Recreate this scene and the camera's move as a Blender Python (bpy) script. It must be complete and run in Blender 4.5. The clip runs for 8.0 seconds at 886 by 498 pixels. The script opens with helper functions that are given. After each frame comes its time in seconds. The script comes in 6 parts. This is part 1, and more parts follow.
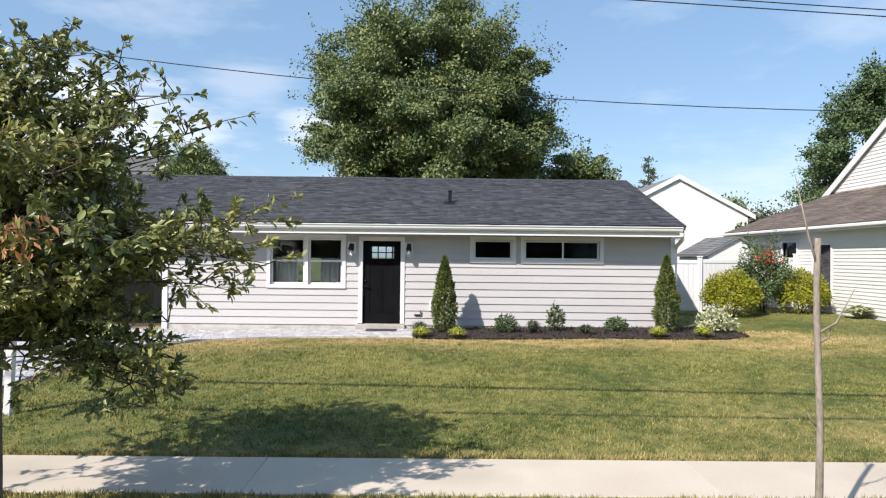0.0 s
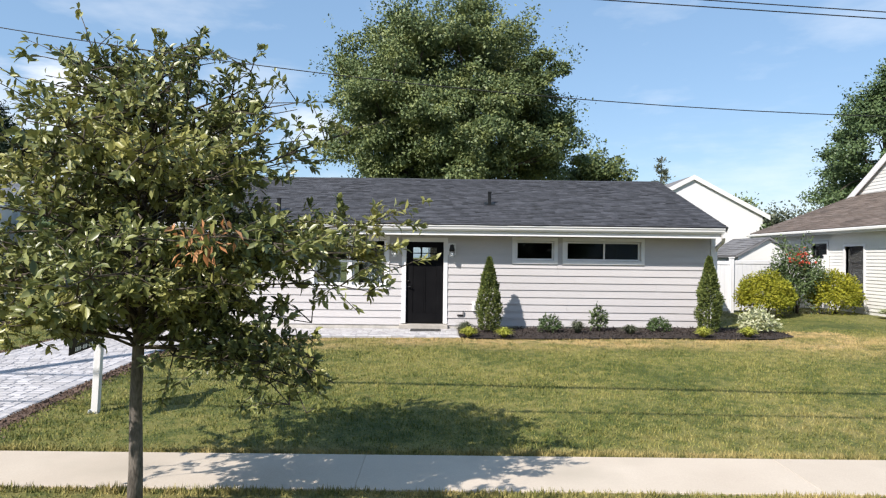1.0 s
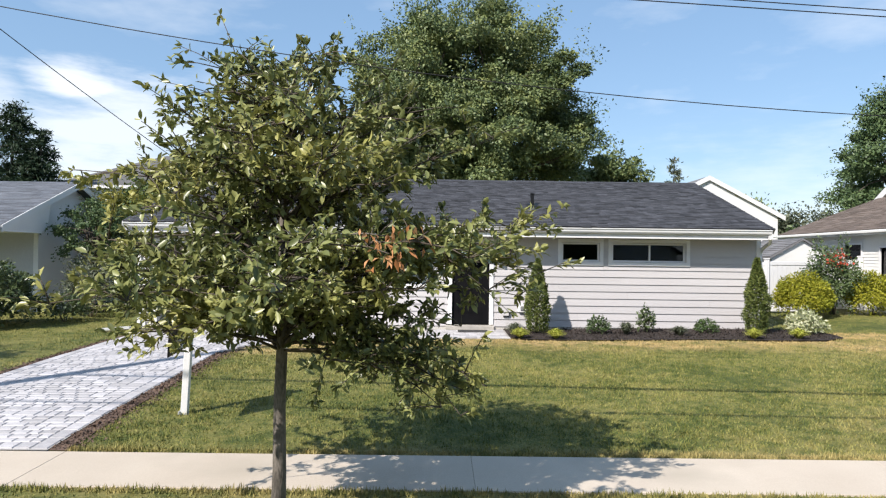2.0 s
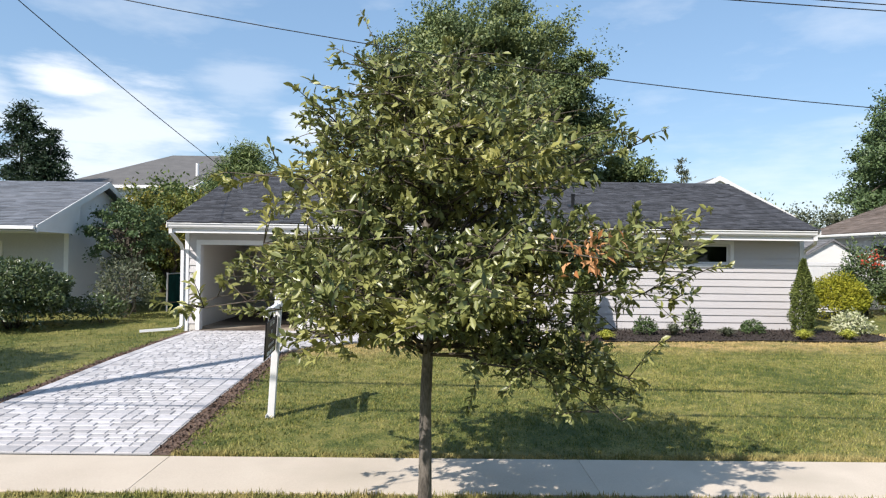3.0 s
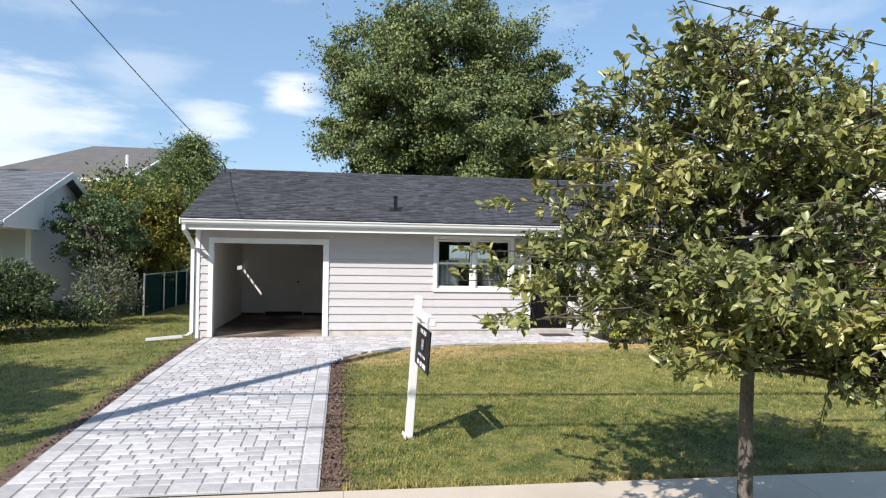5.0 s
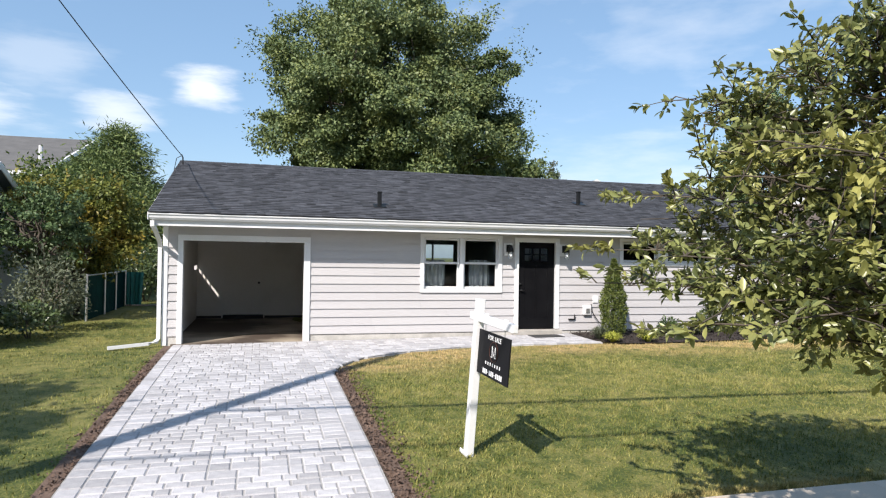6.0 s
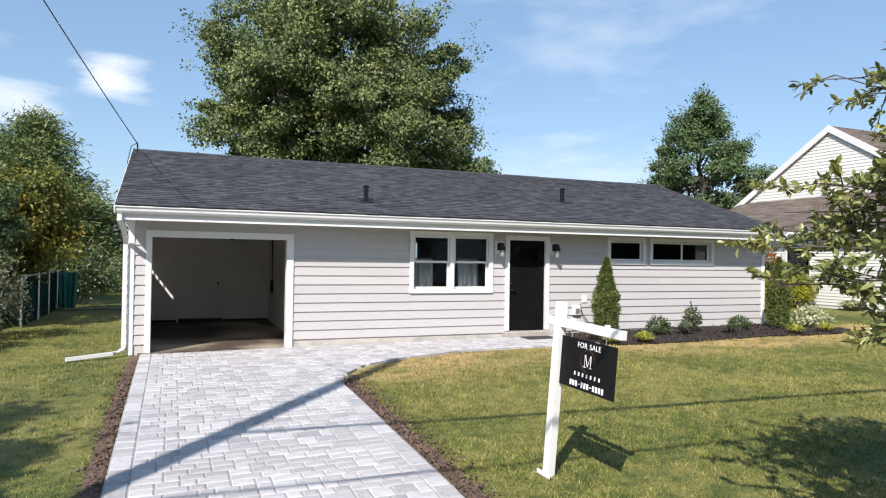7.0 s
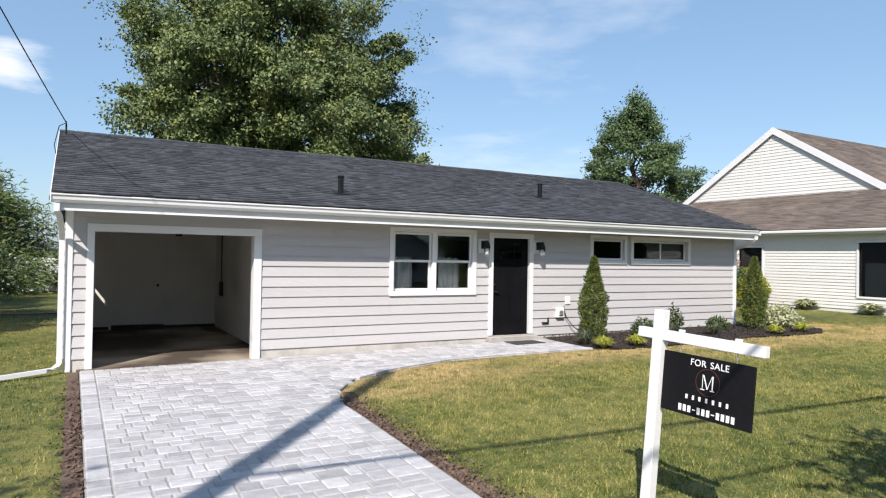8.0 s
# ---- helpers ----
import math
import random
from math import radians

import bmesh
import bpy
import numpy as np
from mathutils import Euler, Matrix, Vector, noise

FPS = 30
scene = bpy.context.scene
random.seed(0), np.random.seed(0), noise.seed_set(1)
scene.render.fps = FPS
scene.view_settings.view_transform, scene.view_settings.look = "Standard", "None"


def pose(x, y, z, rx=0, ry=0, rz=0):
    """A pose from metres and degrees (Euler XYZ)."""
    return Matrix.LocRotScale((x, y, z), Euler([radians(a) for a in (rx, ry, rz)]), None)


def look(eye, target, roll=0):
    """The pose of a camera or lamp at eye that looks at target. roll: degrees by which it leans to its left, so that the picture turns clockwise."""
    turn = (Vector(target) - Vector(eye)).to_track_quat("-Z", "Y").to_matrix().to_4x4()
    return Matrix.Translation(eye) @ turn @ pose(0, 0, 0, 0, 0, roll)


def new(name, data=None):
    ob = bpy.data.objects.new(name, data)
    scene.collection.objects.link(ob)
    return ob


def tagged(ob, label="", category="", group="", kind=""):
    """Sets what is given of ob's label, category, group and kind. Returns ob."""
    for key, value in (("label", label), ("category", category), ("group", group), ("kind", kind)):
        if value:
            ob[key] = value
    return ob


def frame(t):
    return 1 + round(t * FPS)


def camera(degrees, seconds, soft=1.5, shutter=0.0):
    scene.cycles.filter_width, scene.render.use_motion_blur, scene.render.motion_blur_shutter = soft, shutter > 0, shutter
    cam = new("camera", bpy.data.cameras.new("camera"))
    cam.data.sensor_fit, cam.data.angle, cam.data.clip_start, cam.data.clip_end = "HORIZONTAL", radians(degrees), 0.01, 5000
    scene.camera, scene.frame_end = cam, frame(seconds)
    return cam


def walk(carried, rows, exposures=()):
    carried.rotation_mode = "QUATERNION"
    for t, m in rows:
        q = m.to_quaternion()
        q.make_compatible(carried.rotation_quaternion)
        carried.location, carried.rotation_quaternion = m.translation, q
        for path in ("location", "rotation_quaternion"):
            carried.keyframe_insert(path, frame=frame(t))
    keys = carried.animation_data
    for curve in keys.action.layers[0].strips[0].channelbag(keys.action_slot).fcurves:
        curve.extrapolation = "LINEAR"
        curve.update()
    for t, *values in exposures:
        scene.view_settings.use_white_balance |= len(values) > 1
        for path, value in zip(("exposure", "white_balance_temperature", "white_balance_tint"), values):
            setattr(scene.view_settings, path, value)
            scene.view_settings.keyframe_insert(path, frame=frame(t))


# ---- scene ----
cam = camera(67.7, 8.0, soft=1.2)
METRES, EYE, TILT, LEAN, TURN = 12.0, 2.472, 0.0, 0.0, -0.4
ROWS = [
    (0.0, 0.0, 0.0, 0.0, -0.01, 0.71, -0.62),
    (0.5, -0.0419, -0.0053, 0.0012, 0.06, 0.71, -0.66),
    (1.0, -0.0866, -0.0138, 0.0011, 0.13, 0.69, -0.7),
    (1.5, -0.1349, -0.0185, 0.0017, 0.18, 0.69, -0.73),
    (3.0, -0.2902, -0.0144, 0.0041, -0.36, 0.66, -0.75),
    (3.5, -0.3481, -0.004, 0.004, -1.15, 0.66, -0.76),
    (4.0, -0.4086, 0.0153, 0.0034, -3.05, 0.68, -0.81),
    (4.5, -0.4731, 0.04, 0.0025, -5.19, 0.7, -0.84),
    (6.0, -0.6552, 0.1571, 0.0001, -15.1, 0.73, -0.87),
    (6.5, -0.7087, 0.2064, -0.0012, -18.32, 0.74, -0.82),
    (7.0, -0.755, 0.2641, -0.0027, -21.89, 0.75, -0.86),
    (7.5, -0.7901, 0.3308, -0.0038, -25.43, 0.76, -0.89),
    (8.0, -0.8103, 0.4056, -0.0045, -28.91, 0.77, -0.95),
]
walk(cam, [(t, pose(0, 0, EYE, TILT, LEAN, TURN) @ pose(METRES * x, METRES * y, METRES * z, 90 + pitch, roll, yaw)) for t, x, y, z, yaw, pitch, roll in ROWS],
     exposures=((0.0, 0.54), (6.0, 0.54), (8.0, 0.45)))

# ---------------------------------------------------------------- world and light
SUN = Vector((0.88, 1.0, -1.2)).normalized()          # the way the sunlight goes
world = bpy.data.worlds.new("sky")
scene.world = world
world.use_nodes = True
wt = world.node_tree
wt.nodes.clear()


def node(tree, kind, operation="", data_type="", use_clamp=False, attribute_name=""):
    n = tree.nodes.new(kind)
    if operation:
        n.operation = operation
    if use_clamp:
        n.use_clamp = True
    if data_type:
        n.data_type = data_type
    if attribute_name:
        n.attribute_name = attribute_name
    return n


sky = node(wt, "ShaderNodeTexSky")
sky.sky_type, sky.sun_disc = "NISHITA", False
sky.sun_elevation, sky.sun_rotation = math.asin(-SUN.z), math.atan2(-SUN.x, -SUN.y)
sky.altitude, sky.air_density, sky.dust_density, sky.ozone_density = 50, 1.0, 0.95, 1.3
wc = node(wt, "ShaderNodeTexCoord")
wmap = node(wt, "ShaderNodeMapping")
wmap.inputs["Location"].default_value = (3.1, 0.4, 0.15)
wmap.inputs["Scale"].default_value = (1.6, 1.6, 5.0)
wn = node(wt, "ShaderNodeTexNoise")
wn.inputs["Scale"].default_value = 1.35
wn.inputs["Detail"].default_value = 7
wn.inputs["Roughness"].default_value = 0.55
wr = node(wt, "ShaderNodeMapRange")
wr.inputs["From Min"].default_value, wr.inputs["From Max"].default_value = 0.585, 1.0
wmix = node(wt, "ShaderNodeMix", data_type="RGBA")
wmix.inputs[7].default_value = (7.5, 7.6, 7.8, 1)
wb = node(wt, "ShaderNodeBackground")
wb.inputs["Strength"].default_value = 0.114
wo = node(wt, "ShaderNodeOutputWorld")
wt.links.new(wc.outputs["Generated"], wmap.inputs["Vector"])
wt.links.new(wmap.outputs["Vector"], wn.inputs["Vector"])
wt.links.new(wn.outputs["Fac"], wr.inputs["Value"])
# billows: a low bank in the north-west and small fair-weather puffs, with ragged rims
wflat = node(wt, "ShaderNodeMapping")
wflat.inputs["Scale"].default_value = (1, 1, 1.9)
wt.links.new(wc.outputs["Generated"], wflat.inputs["Vector"])
wrag = node(wt, "ShaderNodeTexNoise")
wrag.inputs["Scale"].default_value, wrag.inputs["Detail"].default_value, wrag.inputs["Roughness"].default_value = 9.0, 7, 0.6
wlong = node(wt, "ShaderNodeMapping")
wlong.inputs["Scale"].default_value = (0.8, 0.8, 3.6)
wt.links.new(wc.outputs["Generated"], wlong.inputs["Vector"])
wt.links.new(wlong.outputs["Vector"], wrag.inputs["Vector"])
cloud = wr.outputs["Result"]
for way, size, thick in (((-0.078, 0.970, 0.232), 0.044, 0.8), ((-0.186, 0.965, 0.188), 0.048, 0.6), ((-0.43, 0.888, 0.158), 0.145, 0.62),
                         ((-0.478, 0.852, 0.218), 0.055, 0.75), ((-0.27, 0.93, 0.235), 0.065, 0.25), ((-0.60, 0.78, 0.17), 0.12, 0.55), ((0.50, 0.86, 0.06), 0.22, 0.3)):
    far = node(wt, "ShaderNodeVectorMath", "DISTANCE")
    d = Vector(way).normalized()
    far.inputs[1].default_value = (d.x, d.y, d.z * 1.9)
    wt.links.new(wflat.outputs["Vector"], far.inputs[0])
    rag = node(wt, "ShaderNodeMath", "MULTIPLY_ADD")
    rag.inputs[1].default_value = 2.4 * size
    wt.links.new(wrag.outputs["Fac"], rag.inputs[0])
    wt.links.new(far.outputs["Value"], rag.inputs[2])
    body = node(wt, "ShaderNodeMapRange")
    body.interpolation_type = "SMOOTHSTEP"
    body.inputs["From Min"].default_value, body.inputs["From Max"].default_value = 2.55 * size, 1.45 * size
    body.inputs["To Max"].default_value = thick
    wt.links.new(rag.outputs[0], body.inputs["Value"])
    join = node(wt, "ShaderNodeMath", "MAXIMUM")
    wt.links.new(cloud, join.inputs[0])
    wt.links.new(body.outputs["Result"], join.inputs[1])
    cloud = join.outputs[0]
# pale summer haze in the air
wh = node(wt, "ShaderNodeMix", data_type="RGBA")
wh.inputs[0].default_value = 0.42
wh.inputs[7].default_value = (2.1, 3.65, 5.75, 1)
wt.links.new(cloud, wmix.inputs[0])
wt.links.new(sky.outputs["Color"], wh.inputs[6])
wt.links.new(wh.outputs[2], wmix.inputs[6])
wt.links.new(wmix.outputs[2], wb.inputs["Color"])
wt.links.new(wb.outputs["Background"], wo.inputs["Surface"])

sun = new("sun", bpy.data.lights.new("sun", "SUN"))
sun.data.energy, sun.data.angle, sun.data.color = 5.0, radians(0.55), (1.0, 0.926, 0.858)
sun.matrix_world = look((-20, -22, 27), Vector((-20, -22, 27)) + SUN)

# ---------------------------------------------------------------- materials


def rgb(c):
    return (c[0], c[1], c[2], 1.0)


def surface(name, dark, light, scale=3.0, fine=40.0, rough=0.7, bump=0.2, bump_scale=60.0, vary=0.0, island=False,
            metal=0.0, stretch=(1, 1, 1), dirt=None, dirt_at=0.62, specular=0.4):
    """A grained, mottled surface: two colours by noise at two sizes, fine relief, and a shift of tone from piece to piece."""
    m = bpy.data.materials.new(name)
    m.use_nodes = True
    t = m.node_tree
    b = t.nodes["Principled BSDF"]
    b.inputs["Roughness"].default_value, b.inputs["Metallic"].default_value = rough, metal
    b.inputs["Specular IOR Level"].default_value = specular
    co = node(t, "ShaderNodeTexCoord")
    mp = node(t, "ShaderNodeMapping")
    mp.inputs["Scale"].default_value = stretch
    t.links.new(co.outputs["Object"], mp.inputs["Vector"])
    big, small, rel = (node(t, "ShaderNodeTexNoise") for _ in range(3))
    for n, s, d in ((big, scale, 4), (small, fine, 3), (rel, bump_scale, 3)):
        n.inputs["Scale"].default_value, n.inputs["Detail"].default_value = s, d
        t.links.new(mp.outputs["Vector"], n.inputs["Vector"])
    add = node(t, "ShaderNodeMath", operation="ADD")
    t.links.new(big.outputs["Fac"], add.inputs[0])
    t.links.new(small.outputs["Fac"], add.inputs[1])
    half = node(t, "ShaderNodeMapRange")
    half.inputs["From Min"].default_value, half.inputs["From Max"].default_value = 0.66, 1.34
    t.links.new(add.outputs[0], half.inputs["Value"])
    mix = node(t, "ShaderNodeMix", data_type="RGBA")
    mix.inputs[6].default_value, mix.inputs[7].default_value = rgb(dark), rgb(light)
    t.links.new(half.outputs["Result"], mix.inputs[0])
    out = mix.outputs[2]
    if dirt:
        dn = node(t, "ShaderNodeTexNoise")
        dn.inputs["Scale"].default_value, dn.inputs["Detail"].default_value = scale * 0.6, 7
        dr = node(t, "ShaderNodeMapRange")
        dr.inputs["From Min"].default_value, dr.inputs["From Max"].default_value = dirt_at - 0.12, dirt_at + 0.1
        dm = node(t, "ShaderNodeMix", data_type="RGBA")
        dm.inputs[7].default_value = rgb(dirt)
        t.links.new(mp.outputs["Vector"], dn.inputs["Vector"])
        t.links.new(dn.outputs["Fac"], dr.inputs["Value"])
        t.links.new(dr.outputs["Result"], dm.inputs[0])
        t.links.new(out, dm.inputs[6])
        out = dm.outputs[2]
    if vary:
        if island:
            rnd = node(t, "ShaderNodeNewGeometry").outputs["Random Per Island"]
        else:
            rnd = node(t, "ShaderNodeObjectInfo").outputs["Random"]
        vr = node(t, "ShaderNodeMapRange")
        vr.inputs["To Min"].default_value, vr.inputs["To Max"].default_value = 1 - vary, 1 + vary
        hs = node(t, "ShaderNodeHueSaturation")
        t.links.new(rnd, vr.inputs["Value"])
        t.links.new(vr.outputs["Result"], hs.inputs["Value"])
        t.links.new(out, hs.inputs["Color"])
        out = hs.outputs["Color"]
    t.links.new(out, b.inputs["Base Color"])
    if bump:
        bp = node(t, "ShaderNodeBump")
        bp.inputs["Strength"].default_value, bp.inputs["Distance"].default_value = bump, 0.01
        t.links.new(rel.outputs["Fac"], bp.inputs["Height"])
        t.links.new(bp.outputs["Normal"], b.inputs["Normal"])
    return m


def foliage(name, dark, light, warm=None, through_light=0.35, rough=0.5, gloss=0.35):
    """Leaves: tone from leaf to leaf and drift over the crown, some light let through."""
    m = bpy.data.materials.new(name)
    m.use_nodes = True
    t = m.node_tree
    b = t.nodes["Principled BSDF"]
    b.inputs["Roughness"].default_value = rough
    b.inputs["Specular IOR Level"].default_value = gloss
    geo = node(t, "ShaderNodeNewGeometry")
    co = node(t, "ShaderNodeTexCoord")
    n = node(t, "ShaderNodeTexNoise")
    n.inputs["Scale"].default_value, n.inputs["Detail"].default_value = 1.1, 3
    t.links.new(co.outputs["Object"], n.inputs["Vector"])
    mix = node(t, "ShaderNodeMix", data_type="RGBA")
    mix.inputs[6].default_value, mix.inputs[7].default_value = rgb(dark), rgb(light)
    t.links.new(geo.outputs["Random Per Island"], mix.inputs[0])
    out = mix.outputs[2]
    if warm:
        wr_ = node(t, "ShaderNodeMapRange")
        wr_.inputs["From Min"].default_value, wr_.inputs["From Max"].default_value = 0.48, 0.68
        wm = node(t, "ShaderNodeMix", data_type="RGBA")
        wm.inputs[7].default_value = rgb(warm)
        t.links.new(n.outputs["Fac"], wr_.inputs["Value"])
        t.links.new(wr_.outputs["Result"], wm.inputs[0])
        t.links.new(out, wm.inputs[6])
        out = wm.outputs[2]
    t.links.new(out, b.inputs["Base Color"])
    tr = node(t, "ShaderNodeBsdfTranslucent")
    t.links.new(out, tr.inputs["Color"])
    ms = node(t, "ShaderNodeMixShader")
    ms.inputs[0].default_value = through_light
    t.links.new(b.outputs["BSDF"], ms.inputs[1])
    t.links.new(tr.outputs["BSDF"], ms.inputs[2])
    t.links.new(ms.outputs["Shader"], t.nodes["Material Output"].inputs["Surface"])
    return m


def lawn(name, tip, blades=False):
    """Turf: green and olive drift, straw where the 'dry' attribute of the mesh says so."""
    m = bpy.data.materials.new(name)
    m.use_nodes = True
    t = m.node_tree
    b = t.nodes["Principled BSDF"]
    b.inputs["Roughness"].default_value = 0.75
    b.inputs["Specular IOR Level"].default_value = 0.25
    co = node(t, "ShaderNodeTexCoord")
    outs = []
    for s, d in ((0.55, 5), (5.0, 6), (38.0, 3)):
        n = node(t, "ShaderNodeTexNoise")
        n.inputs["Scale"].default_value, n.inputs["Detail"].default_value = s, d
        t.links.new(co.outputs["Object"], n.inputs["Vector"])
        outs.append(n.outputs["Fac"])
    a1 = node(t, "ShaderNodeMath", operation="ADD")
    a2 = node(t, "ShaderNodeMath", operation="ADD")
    t.links.new(outs[0], a1.inputs[0])
    t.links.new(outs[1], a1.inputs[1])
    t.links.new(a1.outputs[0], a2.inputs[0])
    t.links.new(outs[2], a2.inputs[1])
    ramp = node(t, "ShaderNodeValToRGB")
    mr = node(t, "ShaderNodeMapRange")
    mr.inputs["From Min"].default_value, mr.inputs["From Max"].default_value = 1.18, 1.84
    tone = a2.outputs[0]
    if blades:
        # every blade has a tone of its own
        geo = node(t, "ShaderNodeNewGeometry")
        own = node(t, "ShaderNodeMapRange")
        own.inputs["To Min"].default_value, own.inputs["To Max"].default_value = -0.20, 0.20
        a3 = node(t, "ShaderNodeMath", operation="ADD")
        t.links.new(geo.outputs["Random Per Island"], own.inputs["Value"])
        t.links.new(tone, a3.inputs[0])
        t.links.new(own.outputs["Result"], a3.inputs[1])
        tone = a3.outputs[0]
    t.links.new(tone, mr.inputs["Value"])
    t.links.new(mr.outputs["Result"], ramp.inputs["Fac"])
    e = ramp.color_ramp.elements
    e[0].position, e[0].color = 0.15, (0.082 * tip, 0.110 * tip, 0.026 * tip, 1)
    e[1].position, e[1].color = 0.9, (0.295 * tip, 0.268 * tip, 0.088 * tip, 1)
    mid = e.new(0.5)
    mid.color = (0.183 * tip, 0.193 * tip, 0.050 * tip, 1)
    at = node(t, "ShaderNodeAttribute", attribute_name="dry")
    dm = node(t, "ShaderNodeMix", data_type="RGBA")
    dm.inputs[7].default_value = (0.46 * tip, 0.345 * tip, 0.155 * tip, 1)
    dk = node(t, "ShaderNodeMath", operation="MULTIPLY", use_clamp=True)
    dj = node(t, "ShaderNodeMapRange")
    dj.inputs["From Min"].default_value, dj.inputs["From Max"].default_value = 0.26, 0.52
    t.links.new(outs[1], dj.inputs["Value"])
    t.links.new(at.outputs["Fac"], dk.inputs[0])
    t.links.new(dj.outputs["Result"], dk.inputs[1])
    t.links.new(dk.outputs[0], dm.inputs[0])
    t.links.new(ramp.outputs["Color"], dm.inputs[6])
    t.links.new(dm.outputs[2], b.inputs["Base Color"])
    bp = node(t, "ShaderNodeBump")
    bp.inputs["Strength"].default_value, bp.inputs["Distance"].default_value = 0.6, 0.02
    t.links.new(outs[2], bp.inputs["Height"])
    t.links.new(bp.outputs["Normal"], b.inputs["Normal"])
    return m


def glass(name, tint=(0.92, 0.95, 0.96)):
    m = bpy.data.materials.new(name)
    m.use_nodes = True
    b = m.node_tree.nodes["Principled BSDF"]
    b.inputs["Base Color"].default_value = rgb(tint)
    b.inputs["Roughness"].default_value, b.inputs["Transmission Weight"].default_value = 0.01, 1.0
    b.inputs["IOR"].default_value = 1.45
    return m


